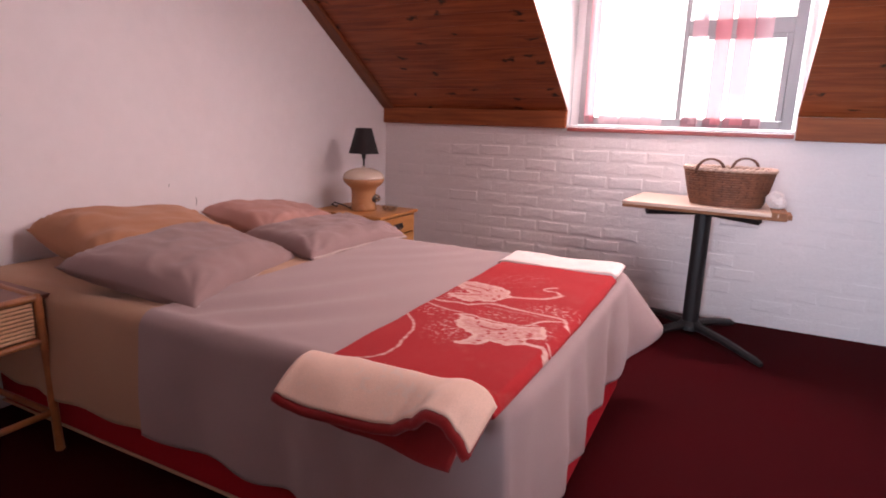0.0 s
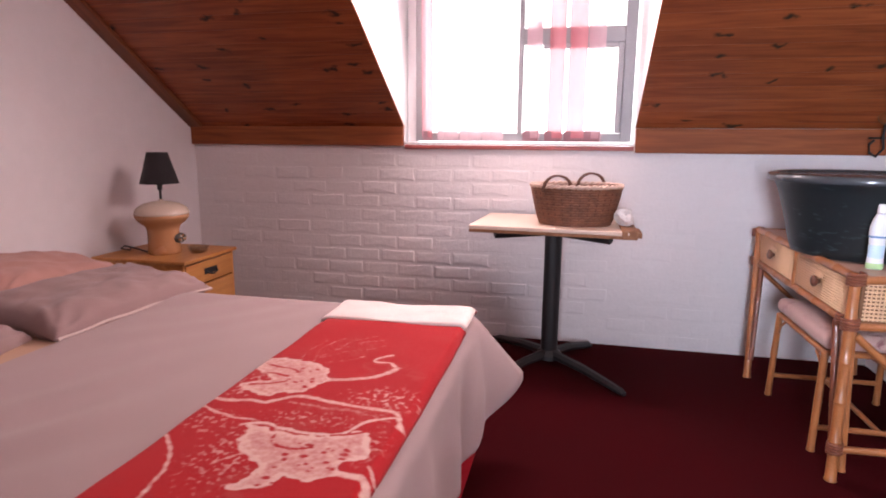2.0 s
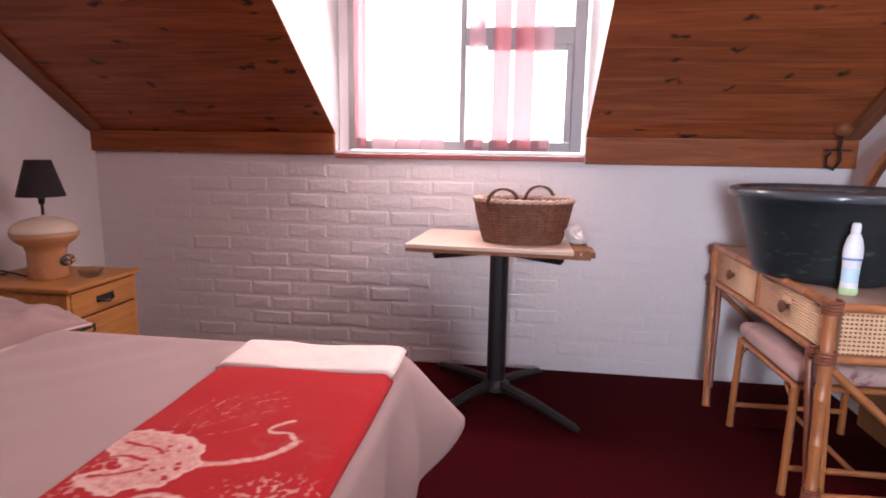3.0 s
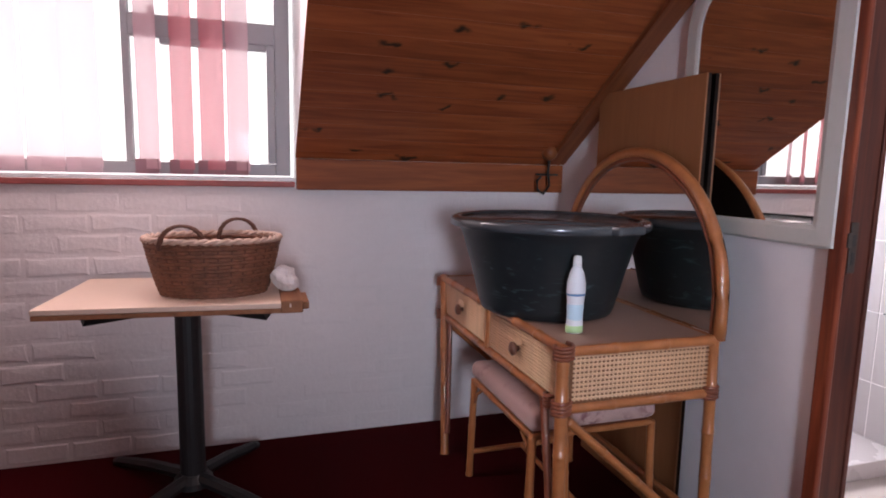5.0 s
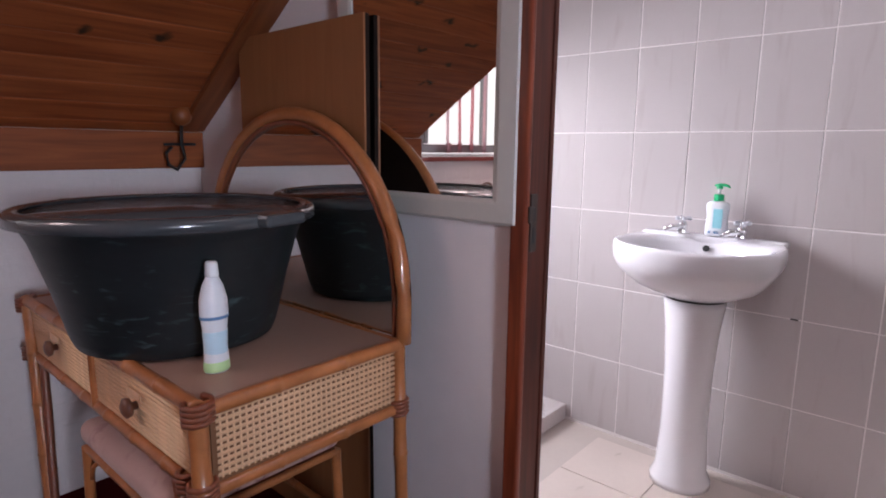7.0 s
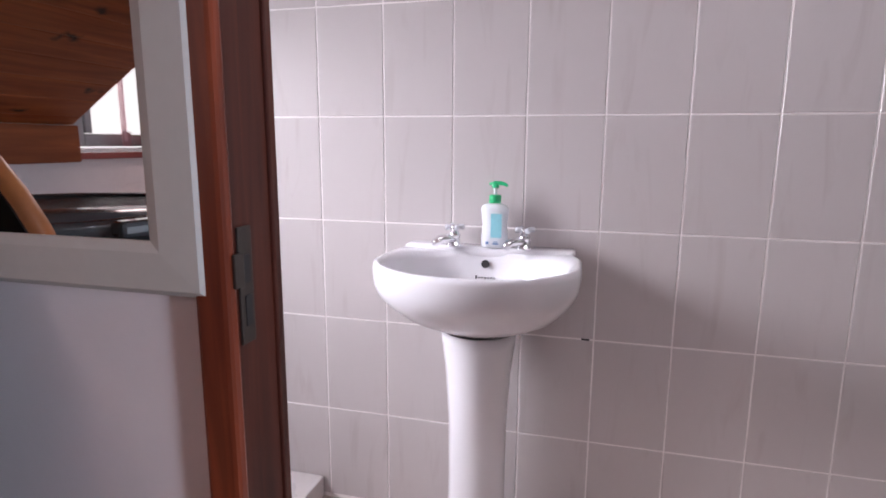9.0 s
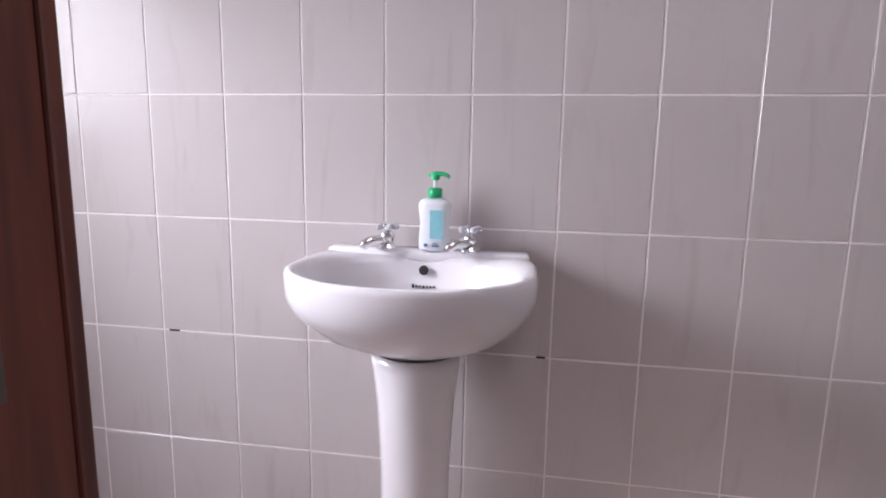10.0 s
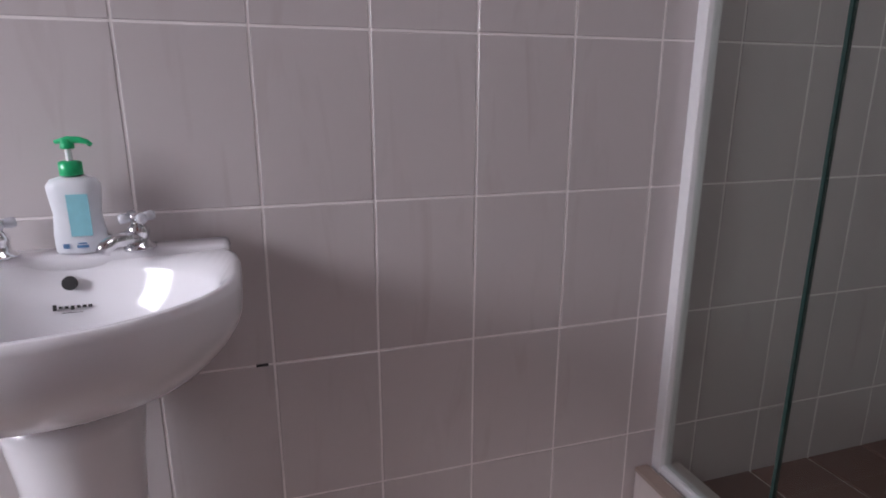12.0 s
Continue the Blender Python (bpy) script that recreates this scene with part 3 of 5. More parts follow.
def tube(points, radius, sides=8, radii=None, closed=False, bm=None):
    """A tube along points."""
    bm = bm or bmesh.new()
    pts = [Vector(p) for p in points]
    rings, up = [], Vector((0.13, 0.21, 0.97))
    n = len(pts)
    for i, p in enumerate(pts):
        t = (pts[(i + 1) % n] - pts[i - 1]) if closed or 0 < i < n - 1 else (pts[1] - pts[0] if i == 0 else pts[-1] - pts[-2])
        t.normalize()
        side = t.cross(up)
        if side.length < .2:
            side = t.cross(Vector((1, 0, 0)))
        side.normalize()
        over = side.cross(t)
        r = radii[i] if radii else radius
        rings.append([bm.verts.new(p + side * r * math.cos(2 * math.pi * k / sides) + over * r * math.sin(2 * math.pi * k / sides)) for k in range(sides)])
    last = n if closed else n - 1
    for i in range(last):
        a, b = rings[i], rings[(i + 1) % n]
        for k in range(sides):
            j = (k + 1) % sides
            bm.faces.new((a[k], a[j], b[j], b[k]))
    if not closed:
        bm.faces.new(rings[0][::-1]), bm.faces.new(rings[-1])
    return bm


def cane(p, q, r=.014, nodes=True, bm=None):
    """A rattan pole with swollen joints."""
    p, q = Vector(p), Vector(q)
    ln = (q - p).length
    k = max(2, int(ln / .14)) if nodes else 1
    pts, rad = [], []
    for i in range(k):
        for f, s in ((0, 1.0), (.06, 1.0), (.5, .95), (.94, 1.0), (.975, 1.14)):
            pts.append(p.lerp(q, (i + f) / k)), rad.append(r * s)
    pts.append(q), rad.append(r)
    return tube(pts, r, 8, rad, bm=bm)


def lathe(profile, sides=32, sx=1.0, sy=1.0, power=2.0, centre=None, bm=None):
    """Turns a profile of (radius, z) round z; power over 2 squares the plan; centre shifts rings."""
    bm = bm or bmesh.new()
    rings = []
    for i, (r, z) in enumerate(profile):
        cx, cy = centre[i] if centre else (0, 0)
        ring = []
        for k in range(sides):
            a = 2 * math.pi * k / sides
            c, s = math.cos(a), math.sin(a)
            f = (abs(c) ** power + abs(s) ** power) ** (-1 / power)
            ring.append(bm.verts.new((cx + r * sx * c * f, cy + r * sy * s * f, z)))
        rings.append(ring)
    for a, b in zip(rings, rings[1:]):
        for k in range(sides):
            j = (k + 1) % sides
            bm.faces.new((a[k], a[j], b[j], b[k]))
    if profile[0][0] > 1e-5:
        bm.faces.new(rings[0][::-1])
    if profile[-1][0] > 1e-5:
        bm.faces.new(rings[-1])
    bmesh.ops.remove_doubles(bm, verts=bm.verts[:], dist=1e-6)
    return bm


def shift(bm, x=0, y=0, z=0):
    bmesh.ops.translate(bm, vec=(x, y, z), verts=bm.verts[:])
    return bm


def sheet(fn, nu, nv, thick=0.0, weld=False):
    """A grid from fn(u, v), u and v from 0 to 1, with thickness."""
    bm = bmesh.new()
    made, g = {}, []
    for i in range(nu + 1):
        row = []
        for j in range(nv + 1):
            p = fn(i / nu, j / nv)
            key = tuple(round(c, 5) for c in p) if weld and j == 0 else (i, j)
            if key not in made:
                made[key] = bm.verts.new(p)
            row.append(made[key])
        g.append(row)
    for i in range(nu):
        for j in range(nv):
            quad = []
            for v in (g[i][j], g[i + 1][j], g[i + 1][j + 1], g[i][j + 1]):
                if v not in quad:
                    quad.append(v)
            if len(quad) > 2:
                bm.faces.new(quad)
    if weld:
        bm.normal_update()
        under = {v: bm.verts.new(v.co - v.normal * thick) for v in list(bm.verts)}
        for f in list(bm.faces):
            bm.faces.new([under[v] for v in reversed(f.verts)])
        for i in range(nu):
            a, b = g[i][nv], g[i + 1][nv]
            bm.faces.new((a, under[a], under[b], b))
        return bm
    if thick:
        bm.normal_update()
        h = [[bm.verts.new(v.co - v.normal * thick) for v in row] for row in g]
        for i in range(nu):
            for j in range(nv):
                bm.faces.new((h[i][j + 1], h[i + 1][j + 1], h[i + 1][j], h[i][j]))
        rim = [(i, 0) for i in range(nu)] + [(nu, j) for j in range(nv)] + [(i, nv) for i in range(nu, 0, -1)] + [(0, j) for j in range(nv, 0, -1)]
        for (a, b), (c, d) in zip(rim, rim[1:] + rim[:1]):
            bm.faces.new((g[a][b], h[a][b], h[c][d], g[c][d]))
    return bm


# ---- bed ----
BEDX0, BEDX1, BEDY0, BEDY1, BEDZ = -2.385, -.325, 1.0, 2.41, .56
bed = thing("bed", ((BEDX0 + BEDX1) / 2, (BEDY0 + BEDY1) / 2, 0), "double bed on a red base with grey and tan bedding", "bed")
off = Vector((-bed.location.x, -bed.location.y, 0))


def at_bed(bm):
    return shift(bm, off.x, off.y)


part("base", at_bed(boxes((BEDX0 + .01, BEDY0 + .03, .05, BEDX1 + .015, BEDY1 - .03, .31), bevel=.012)), RED_BASE, bed, "bright red fabric covered bed base")
bm = bmesh.new()
for z in (.055,):
    tube([(BEDX0 + .02, BEDY0 + .026, z), (BEDX1 - .4, BEDY0 + .026, z), (BEDX1 + .0, BEDY0 + .026, z)], .005, 6, bm=bm)
part("piping", at_bed(bm), TAN_SHEET, bed)
for x in (BEDX0 + .12, BEDX1 - .12):
    for y in (BEDY0 + .12, BEDY1 - .12):
        part("foot", at_bed(shift(lathe([(.022, 0), (.028, .05)], 12), x, y)), BLACK_IRON, bed)
part("mattress", at_bed(boxes((BEDX0 + .005, BEDY0 + .01, .311, BEDX1 - .01, BEDY1 - .01, BEDZ - .015), bevel=.03)), TAN_SHEET, bed)


def drape(x0, x1, y0, y1, top, fall, lift, folds, seed_at, foot, foot_fall=0.41):
    """A sheet over the mattress: flat on top, over a rounded edge, hanging in folds. With foot it also falls over the foot end."""
    mid, r = (y0 + y1) / 2, .05
    side = x1 - x0
    loop = 2 * side + (y1 - y0 if foot else 0)

    def rim(u):
        """A point of the edge, the way out of it, the spine point inside it, and how near a foot corner it is, narrowly and widely."""
        s, cr = u * loop, .10
        if not foot:
            if s < side:
                return Vector((x0 + s, y0, 0)), Vector((0, -1, 0)), Vector((x0 + s, mid, 0)), 0, 0
            return Vector((x1 - (s - side), y1, 0)), Vector((0, 1, 0)), Vector((x1 - (s - side), mid, 0)), 0, 0
        corner = 0
        if s < side:
            p, n = Vector((x0 + s, y0, 0)), Vector((0, -1, 0))
            corner = s - side
        elif s < side + (y1 - y0):
            q = s - side
            p, n = Vector((x1, y0 + q, 0)), Vector((1, 0, 0))
            corner = q if q < (y1 - y0) / 2 else (y1 - y0) - q
        else:
            q = s - side - (y1 - y0)
            p, n = Vector((x1 - q, y1, 0)), Vector((0, 1, 0))
            corner = q
        near = max(0.0, 1 - abs(corner) / .14)
        if near > 0:
            cy = y0 if p.y < mid else y1
            sy = -1 if p.y < mid else 1
            a = (1 - near) * math.pi / 4
            along_foot = s > side and s < side + (y1 - y0)
            ang = math.pi / 4 - a if along_foot else math.pi / 4 + a
            n = Vector((math.cos(ang), sy * math.sin(ang), 0))
            cut = .045 * near ** 2
            p = p - n * cut
        sx = min(p.x, x1 - .55)
        return p, n, Vector((sx, mid, 0)), near, max(0.0, 1 - abs(corner) / .30) ** 1.3

    def fn(u, v):
        p, n, c, near, wide = rim(min(max(u, 0), 1))
        w = loop * u
        if v < .5:
            f = v / .5
            q = c.lerp(p - n * r, f)
            pv = Vector((q.x * 2.4, q.y * 2.4, seed_at))
            z = top + lift + noise.noise(pv) * .011 * f + noise.noise(pv * 2.7) * .004 * f + .0060 * math.sin((q.x * .81 - q.y * .59) * 34 + 5 * noise.noise(pv * .7)) * max(0, noise.noise(pv * .6 + Vector((3, 1, 0))) + .45) * max(0, min(1, (q.x + 1.6) * 4)) * max(0, min(1, (-.75 - q.x) * 3))
            return (q.x, q.y, z)
        f = (v - .5) / .5
        d = f * (fall if not foot else fall + (foot_fall - fall) * max(0.0, min(1.0, 1 - abs(w - side - (y1 - y0) / 2) / ((y1 - y0) / 2 + .12)) * 6 if abs(w - side - (y1 - y0) / 2) < (y1 - y0) / 2 + .12 else 0.0))
        if d < r * 1.57:
            a = d / r
            out, down = r * math.sin(a) - r, r * (1 - math.cos(a))
        else:
            out, down = 0.0, r + d - r * 1.57
        k = min(1, max(0, down - .03) / .22)
        pv = Vector((p.x * 2.4, p.y * 2.4, seed_at + 4))
        wave = math.sin(w * 19 + 4 * noise.noise(pv)) * folds * k * (1 + 1.2 * near)
        far = 1 if p.y > mid else .35
        out += .05 * k * (.4 + .6 * noise.noise(pv + Vector((9, 0, 0)))) * .7 + wave + near ** 1.5 * max(0, min(1, (down - .01) / .33)) * .250 * far
        down = down * (1 - .20 * wide * far)
        q = p + n * out
        return (q.x, q.y, top + lift - down + .006 * math.sin(w * 23) * k)
    return fn


part("sheet", at_bed(sheet(drape(BEDX0 + .005, -1.40, BEDY0, BEDY1, BEDZ, .40, .003, .004, 1, False), 60, 50, .003, True)), TAN_SHEET, bed, "creased tan cotton sheet", True)
part("duvet", at_bed(sheet(drape(-1.47, BEDX1 + .02, BEDY0 - .004, BEDY1 + .004, BEDZ, .41, .012, .016, 5, True), 260, 64, .005, True)), GREY_SHEET, bed, "crumpled mauve grey duvet cover", True)


def pillow(name, loc, rot, L, W, T, material, label, seed_at):
    bm = bmesh.new()
    n = 44
    top, bot = {}, {}
    for i in range(n + 1):
        for j in range(n + 1):
            u, v = 2 * i / n - 1, 2 * j / n - 1
            edge = (1 - abs(u) ** 3.2) * (1 - abs(v) ** 3.2)
            h = T / 2 * max(0, edge) ** .40
            inx = 1 - .07 * (1 - abs(v) ** 2) * abs(u) ** 4
            iny = 1 - .10 * (1 - abs(u) ** 2) * abs(v) ** 4
            p = Vector((u * 2.1, v * 2.1, seed_at))
            wr = noise.noise(p * 1.3) * .014 + noise.noise(p * 3) * .005
            crease = 0
            for cu in (-1, 1):
                for cv in (-1, 1):
                    du, dv = u - cu, (v - cv) * W / L
                    d = math.hypot(du, dv)
                    crease += .009 * math.sin(math.atan2(dv, du) * 13 + seed_at * 3 + 2 * noise.noise(p)) * math.exp(-(d / .38) ** 2) * min(1, d * 4)
            crease += .002 * math.sin(9 * v + 2 * u + 4 * noise.noise(p * .8)) * (1 - v * v)
            x, y = u * L / 2 * inx, v * W / 2 * iny
            f = min(1, h * 30)
            top[i, j] = bm.verts.new((x, y, h + (wr + crease) * f + .0015))
            bot[i, j] = bm.verts.new((x, y, -h * .7 + wr * .4 * f - .0015))
    for i in range(n):
        for j in range(n):
            bm.faces.new((top[i, j], top[i + 1, j], top[i + 1, j + 1], top[i, j + 1]))
            bm.faces.new((bot[i, j + 1], bot[i + 1, j + 1], bot[i + 1, j], bot[i, j]))
    rim = [(i, 0) for i in range(n)] + [(n, j) for j in range(n)] + [(i, n) for i in range(n, 0, -1)] + [(0, j) for j in range(n, 0, -1)]
    for a, b in zip(rim, rim[1:] + rim[:1]):
        bm.faces.new((top[b], top[a], bot[a], bot[b]))
    holder = thing(name, loc, label, "pillow", "pillows on the bed")
    holder.rotation_euler = [radians(r) for r in rot]
    part("case", bm, material, holder, "", True)
    hem = [(u * L / 2 * .985, -W / 2 * (1 - .10 * (1 - u * u)) - .004, .002 * math.sin(u * 11)) for u in [2 * k / 22 - 1 for k in range(23)]]
    part("hem", tube(hem, .0055, 6), HEM_PALE, holder, "pale stitched open edge")
    return holder


pillow("pillow", (-2.09, 1.51, .612), (14, 5, 88), .72, .48, .26, BROWN_PILLOW, "plump brown cotton pillow leaning on the wall", 1)
pillow("pillow", (-1.72, 1.405, .606), (11, 1, 106), .73, .50, .19, MAUVE_PILLOW, "mauve grey pillow lying over the brown one", 2)
pillow("pillow", (-2.10, 2.29, .600), (9, 7, 90), .68, .44, .19, PINK_PILLOW, "dusty pink cotton pillow against the wall", 3)
pillow("pillow", (-1.67, 2.15, .594), (6, 1, 87), .71, .42, .15, MAUVE_PILLOW, "flat mauve grey pillow in front of a pink one", 4)

# ---- folded blanket ----
BZ = BEDZ + .010
blanket = thing("blanket", (-.57, 1.6, BZ), "folded red fleece blanket with cream pattern and border on the bed", "blanket")


def at_blanket(bm):
    return shift(bm, .57, -1.6, -BZ)


def blanket_z(x, y):
    return BZ + .028 + .004 * noise.noise(Vector((x * 6, y * 6, 3)))


def red_fn(u, v):
    x, y = -.788 + .462 * u + .012 * math.sin(v * 2.2) * u, .945 + 1.19 * v + .022 * (1 - v) * math.sin(u * 3.1) + .02 * u * v
    e = min(u, 1 - u)
    z = blanket_z(x, y) - (.024 * (1 - min(1, e / .05)) ** 2)
    return (x, y, z)


def curve(points, steps=8):
    """A smooth line through the points, as an array."""
    q = np.array([points[0], *points, points[-1]], float)
    out = []
    for i in range(1, len(q) - 2):
        for t in np.arange(steps) / steps:
            out.append(.5 * (2 * q[i] + (q[i + 1] - q[i - 1]) * t + (2 * q[i - 1] - 5 * q[i] + 4 * q[i + 1] - q[i + 2]) * t * t + (3 * q[i] - q[i - 1] - 3 * q[i + 1] + q[i + 2]) * t ** 3))
    out.append(q[-1])
    return np.array(out)


def line_distance(xy, line):
    best = np.full(len(xy), 9.0)
    for a, b in zip(line, line[1:]):
        d = b - a
        t = np.clip(((xy - a) @ d) / max(1e-9, d @ d), 0, 1)
        best = np.minimum(best, np.hypot(*(xy - a - t[:, None] * d).T))
    return best


def inside(xy, line):
    hit = np.zeros(len(xy), bool)
    for a, b in zip(line, np.roll(line, -1, axis=0)):
        cross = (a[1] > xy[:, 1]) != (b[1] > xy[:, 1])
        at = a[0] + (xy[:, 1] - a[1]) / (b[1] - a[1] if abs(b[1] - a[1]) > 1e-9 else 1e-9) * (b[0] - a[0])
        hit ^= cross & (xy[:, 0] < at)
    return hit


def weave(xy):
    """How much cream shows at each point of the blanket's face: a scaly beast with whiskers, a curled tail and loops."""
    wob = np.array([(noise.noise(Vector((x * 22, y * 22, 1))), noise.noise(Vector((x * 22, y * 22, 7)))) for x, y in xy])
    fine = np.array([noise.noise(Vector((x * 60, y * 60, 4))) for x, y in xy])
    edge = np.array([noise.noise(Vector((x * 48, y * 48, 17))) for x, y in xy])
    p = xy + wob * .006
    w = np.zeros(len(p))

    def ink(value):
        np.maximum(w, value, out=w)

    def draw(points, wide, strong, soft=.004):
        d = line_distance(p, curve(points))
        ink(strong * np.clip((wide - d + fine * .003) / soft, 0, 1))

    def fill(points, strong, core, soft=.010):
        line = curve(points + points[:1])
        d = line_distance(p, line) * np.where(inside(p, line), 1, -1) + edge * .011
        ink(np.where(d > 0, core + (strong - core) * np.clip(1 - (d - .006) / soft, 0, 1), 0) * np.clip(d / .003, 0, 1))

    head = [(-.80, 1.755), (-.755, 1.77), (-.70, 1.775), (-.64, 1.76), (-.598, 1.74), (-.575, 1.70), (-.565, 1.66), (-.59, 1.60), (-.636, 1.576), (-.666, 1.553), (-.72, 1.571), (-.76, 1.60), (-.70, 1.64), (-.76, 1.68)]
    beast = [(-.632, 1.425), (-.623, 1.38), (-.60, 1.342), (-.563, 1.311), (-.53, 1.284), (-.538, 1.252), (-.563, 1.224), (-.548, 1.216), (-.487, 1.236), (-.474, 1.271), (-.44, 1.262), (-.414, 1.276), (-.382, 1.298), (-.391, 1.332), (-.354, 1.361), (-.369, 1.419), (-.397, 1.452), (-.434, 1.425), (-.51, 1.412), (-.57, 1.42)]
    fill(head, .95, .72)
    fill(beast, 1.0, .70, .014)
    draw([(-.593, 1.661), (-.555, 1.672), (-.516, 1.687), (-.475, 1.71), (-.447, 1.739), (-.424, 1.782)], .0125, .80, .008)
    draw([(-.424, 1.782), (-.457, 1.808), (-.488, 1.806), (-.499, 1.823), (-.462, 1.860)], .007, .85)
    draw([(-.795, 1.531), (-.76, 1.517), (-.727, 1.515), (-.69, 1.53), (-.651, 1.527), (-.604, 1.568), (-.55, 1.57), (-.491, 1.557), (-.41, 1.551), (-.357, 1.543), (-.327, 1.486)], .010, .85, .007)
    draw([(-.60, 1.54), (-.50, 1.53), (-.42, 1.525), (-.36, 1.50)], .012, .42, .012)
    draw([(-.643, 1.423), (-.60, 1.438), (-.554, 1.425), (-.479, 1.42), (-.434, 1.43), (-.409, 1.479), (-.372, 1.513), (-.34, 1.52)], .007, .95)
    draw([(-.775, 1.485), (-.761, 1.472), (-.697, 1.448), (-.631, 1.446)], .006, .8)
    draw([(-.803, 1.38), (-.744, 1.329), (-.704, 1.277), (-.684, 1.226), (-.672, 1.16), (-.66, 1.094), (-.683, 1.03), (-.744, .995), (-.79, 1.0)], .0065, .8, .005)
    draw([(-.39, 1.305), (-.36, 1.30), (-.33, 1.29), (-.318, 1.25)], .010, .85)
    draw([(-.345, 1.33), (-.325, 1.31), (-.30, 1.30)], .006, .7)
    for pts in (((-.66, 1.74), (-.64, 1.84), (-.60, 1.95), (-.55, 2.00)), ((-.68, 1.76), (-.70, 1.84), (-.68, 1.93)), ((-.645, 1.80), (-.59, 1.86), (-.54, 1.89), (-.50, 1.93)),
                ((-.62, 1.77), (-.57, 1.80), (-.53, 1.84)), ((-.655, 1.80), (-.67, 1.88), (-.64, 1.96)), ((-.63, 1.86), (-.58, 1.93), (-.52, 1.97))):
        draw(list(pts), .0026, .5, .003)
    for pts in (((-.735, 1.60), (-.70, 1.61), (-.66, 1.64)), ((-.76, 1.66), (-.71, 1.675), (-.67, 1.67)), ((-.75, 1.72), (-.70, 1.715), (-.66, 1.70)), ((-.56, 1.40), (-.55, 1.37), (-.50, 1.36), (-.47, 1.37)), ((-.45, 1.42), (-.40, 1.44), (-.37, 1.47))):
        w *= 1 - .9 * np.clip((.005 - line_distance(p, curve(list(pts)))) / .003, 0, 1)
    dots = random.Random(5)
    for cx, cy, sx, sy, count in ((-.45, 1.34, .055, .045, 26), (-.63, 1.67, .035, .055, 15), (-.50, 1.25, .03, .012, 5)):
        for _ in range(count):
            x, y = cx + dots.uniform(-sx, sx), cy + dots.uniform(-sy, sy)
            d = np.hypot((p[:, 0] - x) * .75, p[:, 1] - y)
            w *= 1 - .8 * np.clip((dots.uniform(.0035, .0065) - d) / .002, 0, 1)
    fluff = np.array([noise.noise(Vector((x * 95, y * 80, 11))) + .5 * noise.noise(Vector((x * 130, y * 90, 2))) for x, y in xy])
    for cx, cy, rx, ry, strong in ((-.60, 1.33, .09, .13, .62), (-.72, 1.42, .06, .06, .5), (-.40, 1.60, .09, .07, .7), (-.52, 1.48, .12, .035, .55), (-.73, 1.60, .05, .08, .6), (-.36, 1.40, .03, .08, .45), (-.60, 1.90, .12, .08, .2)):
        r = np.hypot((xy[:, 0] - cx) / rx, (xy[:, 1] - cy) / ry)
        ink(strong * np.clip(1.35 - r, 0, 1) * np.clip((fluff + .05) * 3, 0, 1))
    return w


face = part("top_layer", at_blanket(sheet(red_fn, 130, 330, .012)), BLANKET_RED, blanket, "red fleece face with a woven cream pattern", True)
where = np.empty(len(face.data.vertices) * 3)
face.data.vertices.foreach_get("co", where)
where = where.reshape(-1, 3)[:, :2] + np.array([-.57, 1.6])
face.data.attributes.new("weave", "FLOAT", "POINT").data.foreach_set("value", weave(where).astype(np.float32))


def under_fn(u, v):
    x, y = -.792 + .462 * u, .955 + 1.38 * v
    e = min(u, 1 - u)
    return (x + .008 * math.sin(v * 3), y, BZ + .013 - .010 * (1 - min(1, e / .05)) ** 2)


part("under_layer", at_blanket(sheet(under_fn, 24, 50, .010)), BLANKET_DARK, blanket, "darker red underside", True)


def lower_fn(u, v):
    fall = .10 * (.6 + .4 * u)
    return (-.775 + .41 * u - .02 * v, 1.0 - .135 * v, BZ + .008 - fall * v ** 1.6 + .004 * math.sin(u * 13) * v)


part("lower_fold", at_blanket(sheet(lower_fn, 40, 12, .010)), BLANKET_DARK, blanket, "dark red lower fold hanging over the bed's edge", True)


def border_far(u, v):
    x, y = -.792 + .478 * u, 2.125 + .175 * v + .02 * u
    e = min(u, 1 - u)
    return (x, y, BZ + .034 + .006 * v - .012 * (1 - min(1, e / .05)) ** 2 + .003 * math.sin(u * 9) + .004 * noise.noise(Vector((x * 14, y * 14, 0))))


part("border", at_blanket(sheet(border_far, 40, 14, .014)), BLANKET_CREAM_LIT, blanket, "cream border strip, coloured paler as lit by the window", True)
part("binding", at_blanket(tube([Vector(border_far(i / 24, 1.0)) + Vector((0, .004, -.010)) for i in range(25)], .008, 8)), BLANKET_DARK, blanket, "", True)


def free_edge(u):
    """Height of the border's hanging edge, which rolls up near one corner."""
    rows = ((0, .562), (.06, .553), (.2, .549), (.5, .548), (.64, .553), (.74, .577), (.82, .606), (.89, .604), (.95, .580), (1.0, .545))
    for (a, za), (b, zb) in zip(rows, rows[1:]):
        if u <= b:
            f = (u - a) / (b - a)
            return za + (zb - za) * f * f * (3 - 2 * f)
    return .545


def border_near(u, v, low=0.0):
    x = -.795 + .46 * u + .012 * v * math.sin(u * 6)
    y = .957 + .022 * math.sin(u * 3.1) - (.125 + .012 * math.sin(u * 5)) * v
    crest = BZ + .036 + .020 * math.exp(-((u - .87) / .10) ** 2) - .022 * max(0, (u - .94) / .06) ** 2
    z = crest + (free_edge(u) - crest) * v ** 1.5 + .004 * noise.noise(Vector((x * 16, y * 16, 2))) + .010 * math.sin(math.pi * v) * (1 - u)
    return (x, y, z - low)


part("border", at_blanket(sheet(border_near, 70, 22, .010)), BLANKET_CREAM, blanket, "cream border strip rolled up at its corner", True)
